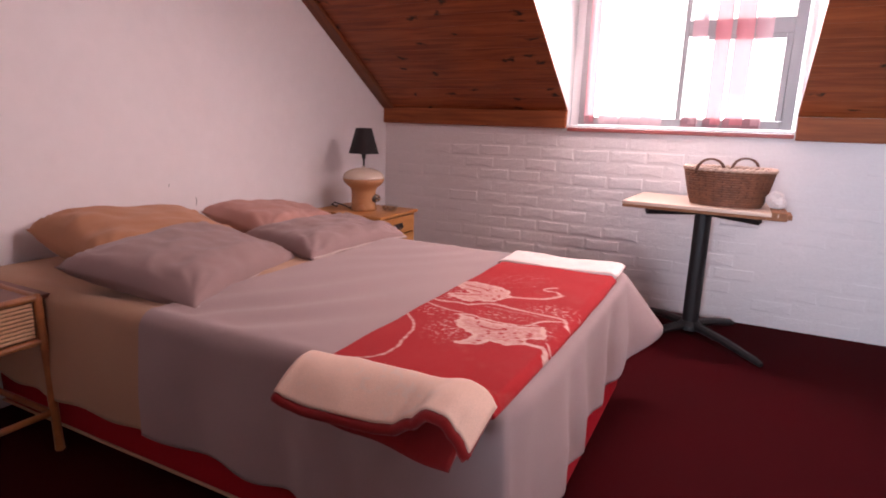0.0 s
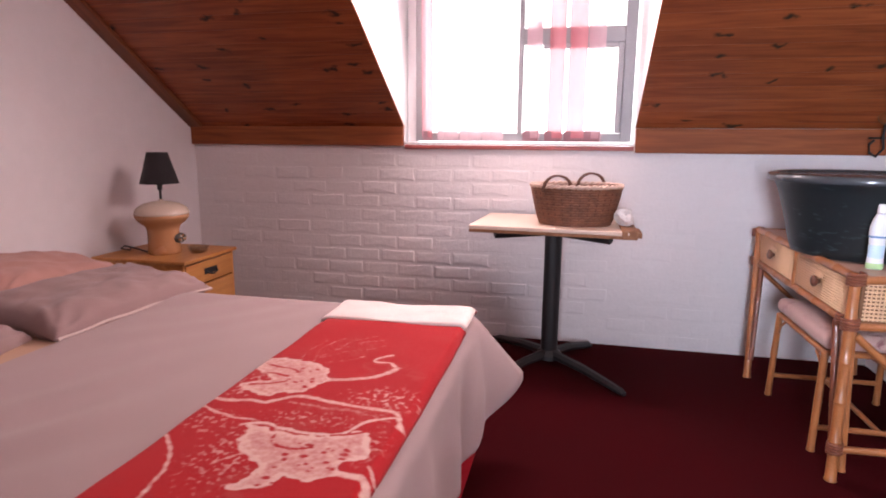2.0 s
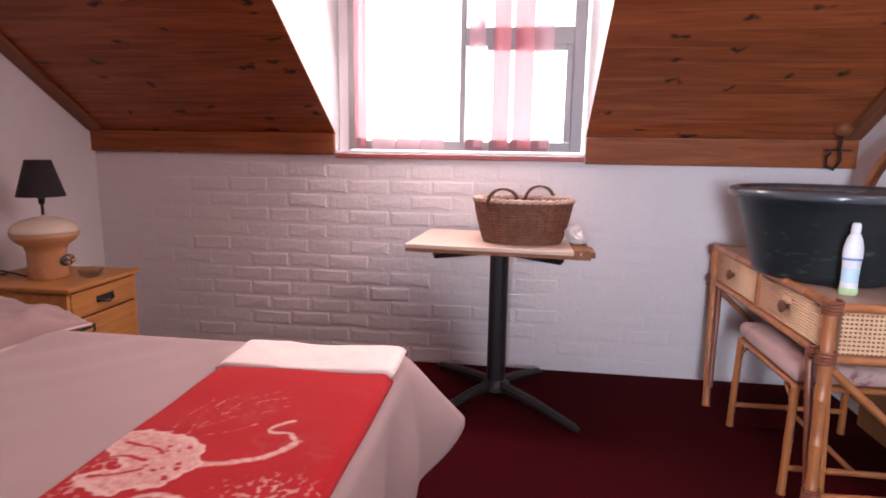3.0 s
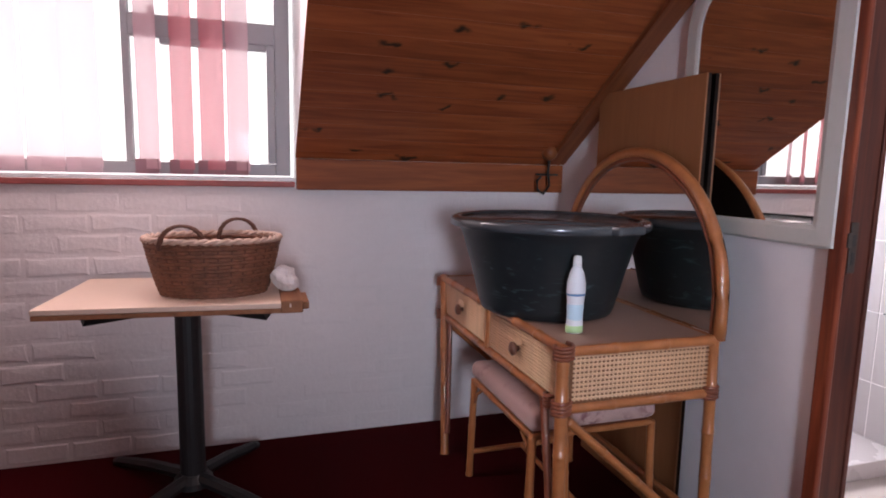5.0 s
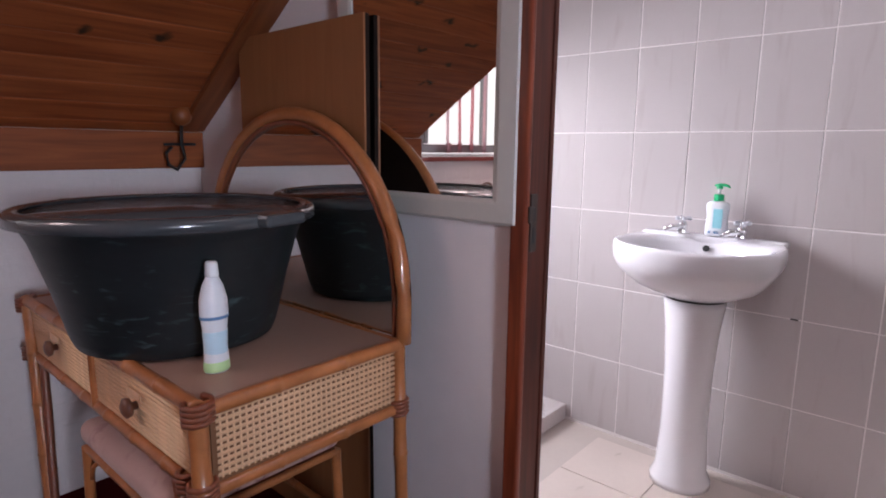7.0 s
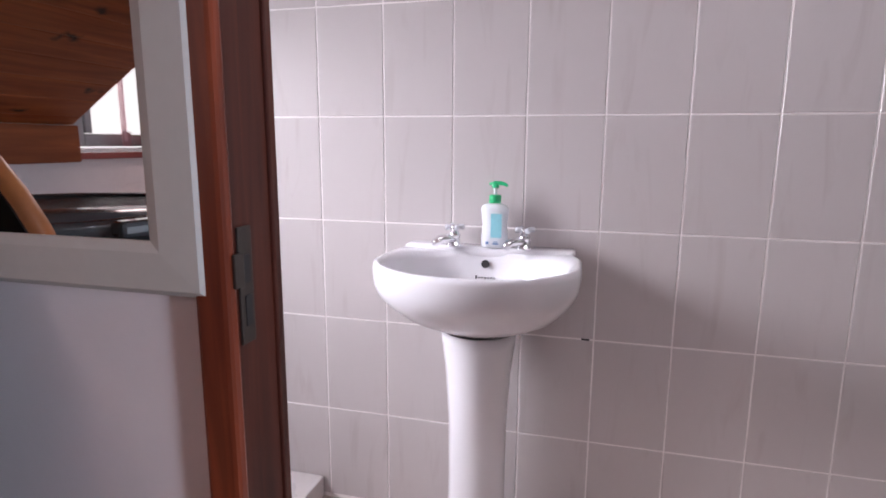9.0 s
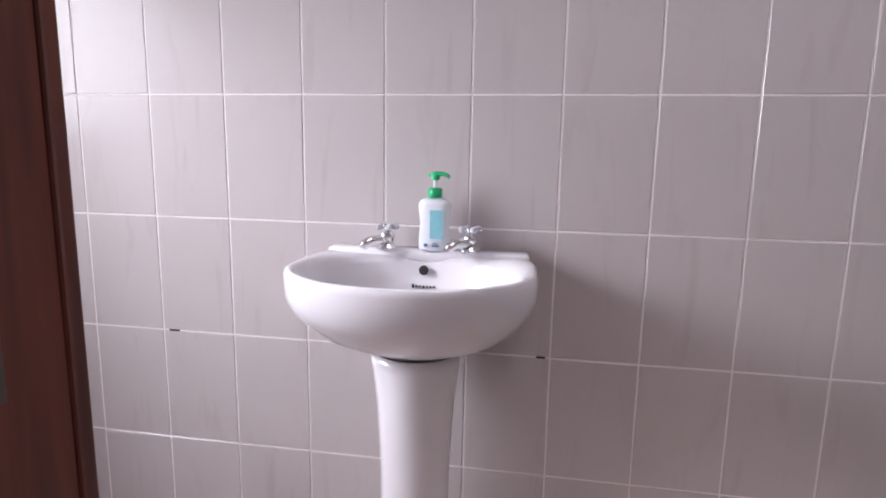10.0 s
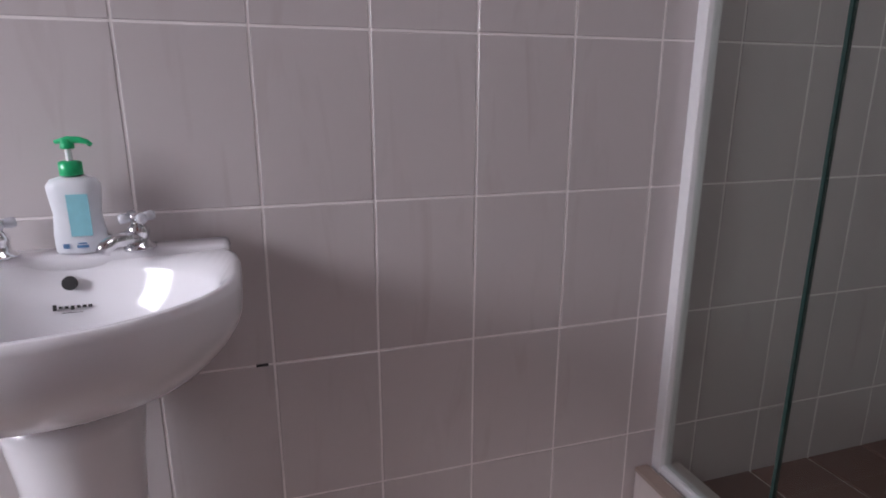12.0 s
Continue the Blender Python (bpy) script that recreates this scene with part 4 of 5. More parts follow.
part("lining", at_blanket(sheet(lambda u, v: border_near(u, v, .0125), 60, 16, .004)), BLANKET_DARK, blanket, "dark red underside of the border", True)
edge_pts = [Vector(border_near(i / 60, 1.0)) + Vector((0, -.003, -.008)) for i in range(61)]
part("binding", at_blanket(tube(edge_pts, .0125, 8)), BLANKET_DARK, blanket, "dark red binding", True)

# ---- pedestal table ----
table = thing("pedestal_table", (-.11, 3.43, 0), "black iron pedestal table with a pale laminate top under the window", "table")


def at_table(bm):
    return shift(bm, .11, -3.43)


bm = bmesh.new()
box(bm, -.375, -.255, .744, .375, .255, .762, bevel=.003)
bmesh.ops.rotate(bm, cent=(0, 0, 0), matrix=Matrix.Rotation(radians(-4), 3, "Z"), verts=bm.verts[:])
part("tabletop", bm, LAMINATE, table, "pale laminate board top")
bm = bmesh.new()
box(bm, -.373, -.254, .728, .378, .253, .7435, bevel=.002)
bmesh.ops.rotate(bm, cent=(0, 0, 0), matrix=Matrix.Rotation(radians(-4), 3, "Z"), verts=bm.verts[:])
part("underboard", bm, BLOCK_WOOD, table, "brown chipboard core")
part("post", at_table(shift(lathe([(.044, .045), (.044, .715)], 20), -.10, 3.45)), BLACK_IRON, table)
part("boss", at_table(shift(lathe([(.07, .028), (.068, .05), (.048, .075)], 20), -.10, 3.45)), BLACK_IRON, table)
for (x, y) in ((.265, 3.09), (.125, 3.735), (-.33, 3.17), (-.42, 3.735)):
    d = Vector((x + .10, y - 3.45, 0))
    part("foot", at_table(tube([Vector((-.10, 3.45, .055)), Vector((-.10, 3.45, .055)) + d * .5 + Vector((0, 0, -.01)), Vector((-.10, 3.45, .02)) + d * .93, Vector((-.10, 3.45, .012)) + d], .02, 8, [.026, .023, .019, .012])), BLACK_IRON, table)
for x0, y0, x1, y1 in ((-.38, 3.26, .17, 3.60), (-.36, 3.62, .17, 3.22)):
    part("top_arm", at_table(tube([(x0, y0, .712), (x1, y1, .712)], .021, 4)), BLACK_IRON, table)

block = thing("wood_block", (.247, 3.26, .7275), "rough brown wooden block beside the tabletop edge", "wood block")
part("block", boxes((-.035, -.11, 0.0, .035, .10, .042), bevel=.004), BLOCK_WOOD, block)
part("batten", boxes((.0355, -.085, .006, .056, .07, .03), bevel=.002), BLOCK_WOOD, block)
tissue = thing("plastic_wrapping", (.235, 3.33, .7705), "crumpled white plastic wrapping on the table end", "plastic wrapping")
bm = bmesh.new()
bmesh.ops.create_icosphere(bm, subdivisions=4, radius=.045)
for v in bm.verts:
    v.co *= 1 + .45 * noise.noise(v.co * 28) + .15 * noise.noise(v.co * 70)
    v.co.z = max(v.co.z * .95, -.040)
shift(bm, 0, 0, .040)
part("bag", bm, PLASTIC_WHITE, tissue)

# ---- wicker basket ----
basket = thing("wicker_basket", (0, 3.37, .7625), "oval brown wicker laundry basket with two loop handles on the table", "basket")
RX0, RY0, RX1, RY1, BH = .160, .105, .212, .145, .185
bm = bmesh.new()
box_n, rows = 30, 15
for k in range(rows):
    f = (k + .5) / rows
    rx, ry = RX0 + (RX1 - RX0) * f ** .7, RY0 + (RY1 - RY0) * f ** .7
    pts = []
    for i in range(box_n * 2):
        a = 2 * math.pi * i / (box_n * 2)
        wv = .0045 * (1 if (i + k) % 2 else -1)
        pts.append(((rx + wv) * math.cos(a), (ry + wv) * math.sin(a), BH * f + .0015 * noise.noise(Vector((a * 3, k, 1)))))
    tube(pts, .0072, 5, closed=True, bm=bm)
part("weave", bm, WICKER, basket, "woven brown willow sides", True)
bm = bmesh.new()
for i in range(box_n):
    a = 2 * math.pi * i / box_n
    pts = []
    for k in range(5):
        f = k / 4
        pts.append(((RX0 + (RX1 - RX0) * f ** .7) * math.cos(a), (RY0 + (RY1 - RY0) * f ** .7) * math.sin(a), BH * f))
    tube(pts, .004, 5, bm=bm)
part("stakes", bm, WICKER_DARK, basket)
part("bottom", lathe([(0.001, .003), (1, .003), (1, .010), (.001, .010)], 30, RX0, RY0), WICKER_DARK, basket)
bm = bmesh.new()
for tw in (0, math.pi):
    pts = []
    for i in range(96):
        a = 2 * math.pi * i / 96
        b = a * 20 + tw
        pts.append(((RX1 + .004 + .006 * math.cos(b)) * math.cos(a), (RY1 + .004 + .006 * math.cos(b)) * math.sin(a), BH + .006 + .006 * math.sin(b)))
    tube(pts, .0066, 6, closed=True, bm=bm)
part("rim", bm, WICKER_LIGHT, basket, "pale plaited willow rim", True)
for hx, sy in ((-.085, -1), (.075, 1)):
    hy = sy * RY1 * math.sqrt(1 - (hx / RX1) ** 2)
    bm = bmesh.new()
    for tw in (0, 2.1, 4.2):
        pts = []
        for i in range(25):
            a = math.pi * i / 24
            b = i * .9 + tw
            pts.append((hx - .066 * math.cos(a) + .004 * math.cos(b), hy + .004 * math.sin(b), BH - .02 + .078 * math.sin(a) ** .8))
        tube(pts, .0055, 6, bm=bm)
    part("handle", bm, WICKER_DARK, basket, "", True)

# ---- bedside cabinet and lamp ----
NX0, NX1, NY0, NY1, NZ = -2.37, -1.85, 2.86, 3.29, .575
cab = thing("bedside_cabinet", ((NX0 + NX1) / 2, (NY0 + NY1) / 2, 0), "honey pine bedside cabinet with drawers beside the bed", "bedside cabinet")


def at_cab(bm):
    return shift(bm, -(NX0 + NX1) / 2, -(NY0 + NY1) / 2)


part("top", at_cab(boxes((NX0, NY0 - .012, NZ - .02, NX1 + .018, NY1 + .012, NZ), bevel=.006)), HONEY, cab)
part("carcass", at_cab(boxes((NX0 + .004, NY0, .02, NX1 - .004, NY0 + .018, NZ - .021), (NX0 + .004, NY1 - .018, .02, NX1 - .004, NY1, NZ - .021), (NX0 + .004, NY0 + .018, .02, NX0 + .014, NY1 - .018, NZ - .021), (NX0 + .015, NY0 + .019, .03, NX1 - .02, NY1 - .019, .05))), HONEY, cab)
for z0, z1 in ((.435, .545), (.06, .425)):
    dr = part("drawer_front" if z0 > .3 else "door", at_cab(boxes((NX1 - .018, NY0 + .02, z0, NX1 + .002, NY1 - .02, z1), bevel=.004)), HONEY, cab)
    if z0 < .3:
        part("panel", at_cab(boxes((NX1 + .0025, NY0 + .07, z0 + .05, NX1 + .007, NY1 - .07, z1 - .05), bevel=.003)), HONEY, dr)
    yc = (NY0 + NY1) / 2 + (0 if z0 > .3 else -.13)
    zc = (z0 + z1) / 2 if z0 > .3 else z1 - .05
    bm = bmesh.new()
    tube([(NX1 + .003, yc - .045, zc), (NX1 + .018, yc - .035, zc - .008), (NX1 + .022, yc, zc - .018), (NX1 + .018, yc + .035, zc - .008), (NX1 + .003, yc + .045, zc)], .005, 6, bm=bm)
    box(bm, NX1 + .0025, yc - .055, zc - .014, NX1 + .0045, yc + .055, zc + .016, bevel=.0008)
    part("handle", at_cab(bm), BLACK_IRON, dr, "dark iron drop handle")

lamp = thing("table_lamp", (-2.095, 3.05, NZ), "mushroom shaped ceramic table lamp with black shade on the cabinet", "table lamp")
part("base", lathe([(.078, 0), (.082, .006), (.078, .05), (.077, .12), (.085, .145), (.112, .165), (.128, .185), (.133, .205)], 36), LAMP_TAN, lamp, "tan glazed ceramic foot", True)
part("cap", lathe([(.133, .2055), (.132, .215), (.120, .238), (.09, .257), (.05, .268), (.012, .271), (.012, .28)], 36), LAMP_CREAM, lamp, "cream glazed dome", True)
part("stem", lathe([(.006, .28), (.006, .325), (.012, .33), (.013, .35), (.016, .355), (.016, .372)], 14), BLACK_IRON, lamp)
part("shade", lathe([(.093, .362), (.0945, .362), (.05, .52), (.0485, .52), (.093, .362)], 32), SHADE_BLACK, lamp, "black fabric cone shade")
bm = bmesh.new()
oval = [bm.verts.new((.0815, .020 + .046 * math.cos(q * math.pi / 10), .078 + .027 * math.sin(q * math.pi / 10))) for q in range(20)]
rim_in = [bm.verts.new((.090, .020 + .038 * math.cos(q * math.pi / 10), .078 + .020 * math.sin(q * math.pi / 10))) for q in range(20)]
for q in range(20):
    bm.faces.new((oval[q], oval[(q + 1) % 20], rim_in[(q + 1) % 20], rim_in[q]))
bm.faces.new(rim_in)
motif = part("leaf_decoration", bm, LEAF_DARK, lamp, "dark moulded leaf decoration", True)
for q in range(9):
    a = q * .7
    c = Vector((.091, .020 + .010 * math.cos(a), .078 + .006 * math.sin(a)))
    d = Vector((.004, .026 * math.cos(a), .015 * math.sin(a)))
    part("leaf", tube([c, c + d * .5 + Vector((.006, 0, 0)), c + d], .005, 6, [.003, .0055, .0015]), (LAMP_CREAM, LEAF_DARK, LAMP_TAN)[q % 3], motif)
part("cord", tube([(-.06, -.05, .008), (-.10, -.08, .03), (-.14, -.12, .05), (-.18, -.10, .03), (-.20, -.02, .006), (-.235, .03, .006)], .004, 6), BLACK_IRON, lamp, "black lamp cord")
dish = thing("glass_ashtray", (-1.93, 3.10, NZ), "small clear glass ashtray on the pine cabinet", "ashtray")
part("bowl", lathe([(.034, 0), (.044, .005), (.054, .036), (.049, .036), (.038, .010), (.001, .008)], 24), GLASS_THICK, dish, "", True)


# ---- rattan furniture ----
def reeds(parent, p, q, height, n, fat=.43):
    """Thin reeds one above another, each a part; they share one mesh."""
    step = height / n
    first = part("reed", at_van(shift(tube([p, q], step * fat, 6), 0, 0, step / 2)), REED, parent, "", True)
    for i in range(1, n):
        ob = new("reed", first.data)
        ob.parent = parent
        ob.location.z = step * i


def webbing(parent, x0, x1, y, z0, z1, n):
    """Upright cane strips woven over the reeds; they share one mesh."""
    step = (x1 - x0) / n
    bm = boxes((x0, y - .0040, z0, x0 + step * .34, y + .0040, z1), bevel=.0008)
    first = part("cane_strip", at_van(bm), REED, parent)
    for i in range(1, n):
        ob = new("cane_strip", first.data)
        ob.parent = parent
        ob.location.x = step * i


VX0, VX1, VY0, VY1, VZ = .925, 1.42, 2.59, 3.675, .732
vanity = thing("rattan_dressing_table", ((VX0 + VX1) / 2, (VY0 + VY1) / 2, 0), "rattan dressing table with two drawers and an arched mirror", "dressing table")


def at_van(bm):
    return shift(bm, -(VX0 + VX1) / 2, -(VY0 + VY1) / 2)


part("top", at_van(boxes((VX0 + .012, VY0 + .012, VZ - .016, VX1 - .006, VY1 - .012, VZ), bevel=.002)), VANITY_TOP, vanity, "greyish pink boarded top")
for p, q in (((VX0, VY0, VZ - .006), (VX0, VY1, VZ - .006)), ((VX0, VY0, VZ - .012), (VX1, VY0, VZ - .012)), ((VX0, VY1, VZ - .012), (VX1, VY1, VZ - .012)), ((VX1, VY0, VZ - .012), (VX1, VY1, VZ - .012))):
    part("top_rail", at_van(cane(p, q, .016)), CANE, vanity, "", True)
for p, q in (((VX0 + .003, VY0, .562), (VX0 + .003, VY1, .562)), ((VX0, VY0, .558), (VX1, VY0, .558)), ((VX0, VY1, .558), (VX1, VY1, .558))):
    part("bottom_rail", at_van(cane(p, q, .015)), CANE, vanity, "", True)
part("back_panel", at_van(boxes((VX1 - .012, VY0 + .02, .56, VX1 - .002, VY1 - .02, VZ - .018), (VX0 + .03, VY0 + .02, .555, VX1 - .013, VY1 - .02, .565))), VANITY_TOP, vanity)
for y in (VY0, VY1):
    sp = part("side_panel", at_van(boxes((VX0 + .02, y - .002, .57, VX1 - .01, y + .002, .715))), REED_GAP_SHADE, vanity, "panel of pale woven reeds")
    reeds(sp, (VX0 + .03, y, .578), (VX1 - .015, y, .578), .134, 10, .36)
    webbing(sp, VX0 + .036, VX1 - .02, y, .578, .712, 33)
MIDY = 3.125
for y0, y1 in ((VY0 + .028, MIDY - .014), (MIDY + .014, VY1 - .028)):
    drw = part("drawer_front", at_van(boxes((VX0 + .004, y0, .575, VX0 + .012, y1, .712))), REED_GAP_SHADE, vanity, "drawer front of thin pale reeds")
    reeds(drw, (VX0 + .002, y0, .580), (VX0 + .002, y1, .580), .128, 13)
    yc = (y0 + y1) / 2
    kn = part("knob", at_van(shift(lathe([(.009, 0), (.009, .010), (.02, .014), (.022, .024), (.012, .030), (.001, .031)], 16), 0, 0, 0)), KNOB_WOOD, drw, "turned wooden knob", True)
    kn.data.transform(Matrix.Translation((VX0 - (VX0 + VX1) / 2 - .003, yc - (VY0 + VY1) / 2, .648)) @ Matrix.Rotation(radians(-90), 4, "Y") @ Matrix.Translation(((VX0 + VX1) / 2, (VY0 + VY1) / 2, 0)))
    part("knob_plate", at_van(boxes((VX0 - .0095, yc - .034, .664, VX0 - .0055, yc + .034, .684), bevel=.0015)), REED, drw)
part("drawer_divider", at_van(cane((VX0, MIDY, .565), (VX0, MIDY, .72), .012, False)), CANE, vanity)
for nm, p, q, r in (("leg", (VX0 - .002, VY0, VZ - .02), (VX0 - .008, VY0 - .035, 0), .019), ("leg", (VX0, VY1 - .02, VZ - .02), (.885, 3.47, 0), .018),
                    ("leg", (VX1, VY0, VZ - .01), (VX1 + .01, VY0 - .01, 0), .017), ("leg", (VX1, VY1, VZ - .01), (VX1 + .01, VY1 - .03, 0), .017)):
    part(nm, at_van(cane(p, q, r)), CANE, vanity, "", True)
part("leg_strut", at_van(cane((VX0 - .003, VY0 + .095, .555), (VX0 - .008, VY0 - .012, .10), .013)), CANE_DARK, vanity, "", True)
part("leg_strut", at_van(cane((VX0 + .002, VY1 - .11, .555), (.890, 3.455, .10), .012)), CANE_DARK, vanity, "", True)
part("leg_strut", at_van(cane((VX0 + .01, VY0, .545), (VX0 + .03, VY0 - .015, .03), .013)), CANE, vanity, "", True)
part("brace", at_van(cane((VX0 + .02, VY0 - .004, .525), (VX1, VY0 - .006, .10), .014)), CANE, vanity, "", True)
part("brace", at_van(cane((VX0 + .02, VY1 - .02, .525), (VX1, VY1 - .03, .10), .012)), CANE, vanity, "", True)
part("stretcher", at_van(cane((VX0 - .004, VY0 - .03, .12), (VX1, VY0 - .012, .12), .013)), CANE, vanity, "", True)
part("stretcher", at_van(cane((VX1, VY0 - .01, .16), (VX1, VY1 - .03, .16), .012)), CANE, vanity, "", True)
for c, r in (((VX0, VY0, VZ - .014), .026), ((VX0, VY0, .562), .025), ((VX0 + .003, VY0 + .06, .562), .021), ((VX1, VY0, .56), .022), ((VX0, VY1, VZ - .02), .024), ((VX0, VY1, .562), .022), ((VX0 - .006, VY0 - .028, .12), .022)):
    bm = tube([(c[0] + r * math.cos(a * .7854), c[1] + r * math.sin(a * .7854), c[2] - .020 + .0013 * a) for a in range(34)], .0062, 5)
    part("binding", at_van(bm), CANE_DARK, vanity, "", True)

AY, AR, AZ, AX = 3.035, .452, .825, 1.432
arch = [(AX, AY - AR, VZ - .01), (AX, AY - AR, .775)] + [(AX, AY - AR * math.cos(math.pi * i / 28), AZ + AR * math.sin(math.pi * i / 28)) for i in range(29)] + [(AX, AY + AR, .775), (AX, AY + AR, VZ - .01)]
mir = part("mirror_frame", at_van(tube(arch, .019, 10)), CANE, vanity, "arched bent rattan mirror frame", True)
inner = [(AX - .006, AY + (p[1] - AY) * .948, AZ + (p[2] - AZ) * .948) for p in arch]
part("inner_ring", at_van(tube(inner, .008, 6)), CANE_DARK, mir, "", True)
bm = slab([(AX - .002, AY - .437 * math.cos(math.pi * i / 40), AZ + .437 * math.sin(math.pi * i / 40)) for i in range(41)][::-1] + [(AX - .002, AY - .437, VZ + .002), (AX - .002, AY + .437, VZ + .002)][::1], .003)
part("mirror_glass", at_van(bm), MIRROR, mir, "slightly smeared mirror glass")
bm = slab([(AX + .017, AY - .459 * math.cos(math.pi * i / 40), AZ + .459 * math.sin(math.pi * i / 40)) for i in range(41)][::-1] + [(AX + .017, AY - .459, VZ + .002), (AX + .017, AY + .459, VZ + .002)], .003)
part("mirror_back", at_van(bm), BOARD_EDGE, mir)

stool = thing("rattan_stool", (1.15, 3.02, 0), "low rattan stool with a faded patterned cushion under the dressing table", "stool")
SX0, SX1, SY0, SY1, SZ = -.215, .215, -.25, .25, .40
for x in (SX0, SX1):
    for y in (SY0, SY1):
        part("leg", cane((x, y, SZ), (x * 1.04, y * 1.03, 0), .014), CANE, stool, "", True)
bm = bmesh.new()
for z, k in ((SZ - .005, 1.0), (.10, 1.03)):
    for p, q in (((SX0, SY0), (SX1, SY0)), ((SX0, SY1), (SX1, SY1)), ((SX0, SY0), (SX0, SY1)), ((SX1, SY0), (SX1, SY1))):
        if z < .2 and p[0] == q[0]:
            continue
        part("rail", cane((p[0] * k, p[1] * k, z), (q[0] * k, q[1] * k, z), .011), CANE, stool, "", True)
part("rail", cane((0, SY0 * 1.03, .10), (0, SY1 * 1.03, .10), .010), CANE, stool, "", True)
for x in (SX0,):
    for s, y in ((1, SY0), (-1, SY1)):
        part("corner_brace", tube([(x, y + s * .012, SZ - .09), (x, y + s * .03, SZ - .05), (x, y + s * .075, SZ - .02)], .006, 6), CANE, stool, "", True)
part("seat_board", boxes((SX0 + .01, SY0 + .01, SZ - .005, SX1 - .01, SY1 - .01, SZ + .008)), CANE_DARK, stool)
bm = bmesh.new()
box(bm, SX0 - .015, SY0 - .015, SZ + .009, SX1 + .015, SY1 + .015, SZ + .075)
bmesh.ops.bevel(bm, geom=bm.edges[:], offset=.028, segments=4, profile=.5, affect="EDGES")
part("cushion", bm, CUSHION, stool, "faded pink floral cushion", True)

near_stand = thing("rattan_side_table", (-2.14, .78, 0), "small rattan side table with woven panels beside the bed", "side table")
for x in (-.21, .20):
    for y in (-.20, .19):
        part("leg", cane((x, y, .55), (x * 1.05, y * 1.05, 0), .015), CANE, near_stand, "", True)
bm = bmesh.new()
for z in (.55, .40, .14):
    for p, q in (((-.21, -.20), (.20, -.20)), ((-.21, .19), (.20, .19)), ((-.21, -.20), (-.21, .19)), ((.20, -.20), (.20, .19))):
        part("rail", cane((p[0], p[1], z), (q[0], q[1], z), .012), CANE, near_stand, "", True)
part("tabletop", boxes((-.205, -.195, .54, .195, .185, .552), bevel=.002), CANE_DARK, near_stand)
for x0, y0, x1, y1 in ((.2, -.18, .2, .17), (-.19, .19, .18, .19), (-.19, -.2, .18, -.2)):
    for k in range(9):
        part("reed", tube([(x0, y0, .422 + k * .0133), (x1, y1, .422 + k * .0133)], .0055, 6), REED, near_stand, "", True)

strip = None
for k in range(21):
    y = -.175 + k * .0168
    if strip is None:
        strip = part("cane_strip", boxes((.193, -.0025, .416, .207, .0025, .534), bevel=.0008), REED, near_stand)
    else:
        new("cane_strip", strip.data).parent = near_stand
    (strip if k == 0 else near_stand.children[-1]).location.y = y
part("panel_back", boxes((.190, -.185, .414, .1925, .178, .536)), REED_GAP_SHADE, near_stand)

# ---- tub and bottle on the dressing table ----
tub = thing("plastic_tub", (1.095, 3.03, VZ), "big black plastic tub with two grips standing on the dressing table", "tub")
TH = .318
part("body", lathe([(.205, 0), (.222, .006), (.232, .03), (.262, .15), (.292, .25), (.310, TH - .03), (.313, TH - .028), (.306, TH - .005), (.297, TH - .03), (.262, .15), (.222, .02), (.001, .012)], 56), TUB_BLACK, tub, "scuffed black plastic", True)
part("rim", lathe([(.297, TH - .007), (.301, TH - .001), (.318, TH + .001), (.330, TH - .003), (.335, TH - .010), (.335, TH - .030), (.330, TH - .031), (.326, TH - .014), (.306, TH - .012), (.297, TH - .007)], 64), TUB_RIM, tub, "rolled glossy rim", True)
for a in (-75, 105):
    ar = radians(a)
    bm = bmesh.new()
    box(bm, .320, -.060, TH - .030, .360, .060, TH - .001, bevel=.009)
    bmesh.ops.rotate(bm, cent=(0, 0, 0), matrix=Matrix.Rotation(ar, 3, "Z"), verts=bm.verts[:])
    part("grip", bm, TUB_RIM, tub)
bottle = thing("lotion_bottle", (1.03, 2.72, VZ + .001), "slim white lotion bottle with blue line and green foot", "bottle")
part("body", lathe([(.024, 0), (.0265, .004), (.0255, .03), (.0235, .06), (.025, .09), (.029, .125), (.0285, .15), (.022, .178), (.015, .192), (.0125, .197)], 24, 1, .8), BOTTLE_WHITE, bottle, "", True)
part("cap", lathe([(.0125, .1975), (.0135, .2), (.0125, .222), (.010, .228), (.001, .229)], 16), BOTTLE_CAP, bottle, "", True)
part("blue_band", lathe([(.0288, .112), (.0292, .1125), (.0295, .118), (.0290, .1185)], 24, 1, .8), BLUE_INK, bottle)
part("label_tint", lathe([(.0238, .034), (.0243, .036), (.0240, .055), (.0254, .085), (.0250, .086)], 24, 1.02, .82), PALE_BLUE, bottle, "pale blue label area", True)
part("green_foot", lathe([(.0255, .002), (.0272, .005), (.0268, .022), (.0255, .023)], 24, 1, .8), PALE_GREEN, bottle, "", True)

# ---- board, wall mirror and hook ----
board = thing("wooden_board", (1.4985, 3.088, 0), "tall brown veneered board standing behind the dressing table", "board")
part("veneer", boxes((-.004, -.30, .0, .0015, .30, 1.52)), BOARD_BROWN, board, "plain orange brown veneer")
part("core", boxes((.0017, -.30, .0, .0155, .30, 1.52), bevel=.001), BOARD_EDGE, board, "dark brown edge")

wm = thing("wall_mirror", (1.548, 2.62, 1.45), "large wall mirror in a wide white painted frame beside the door", "wall mirror")


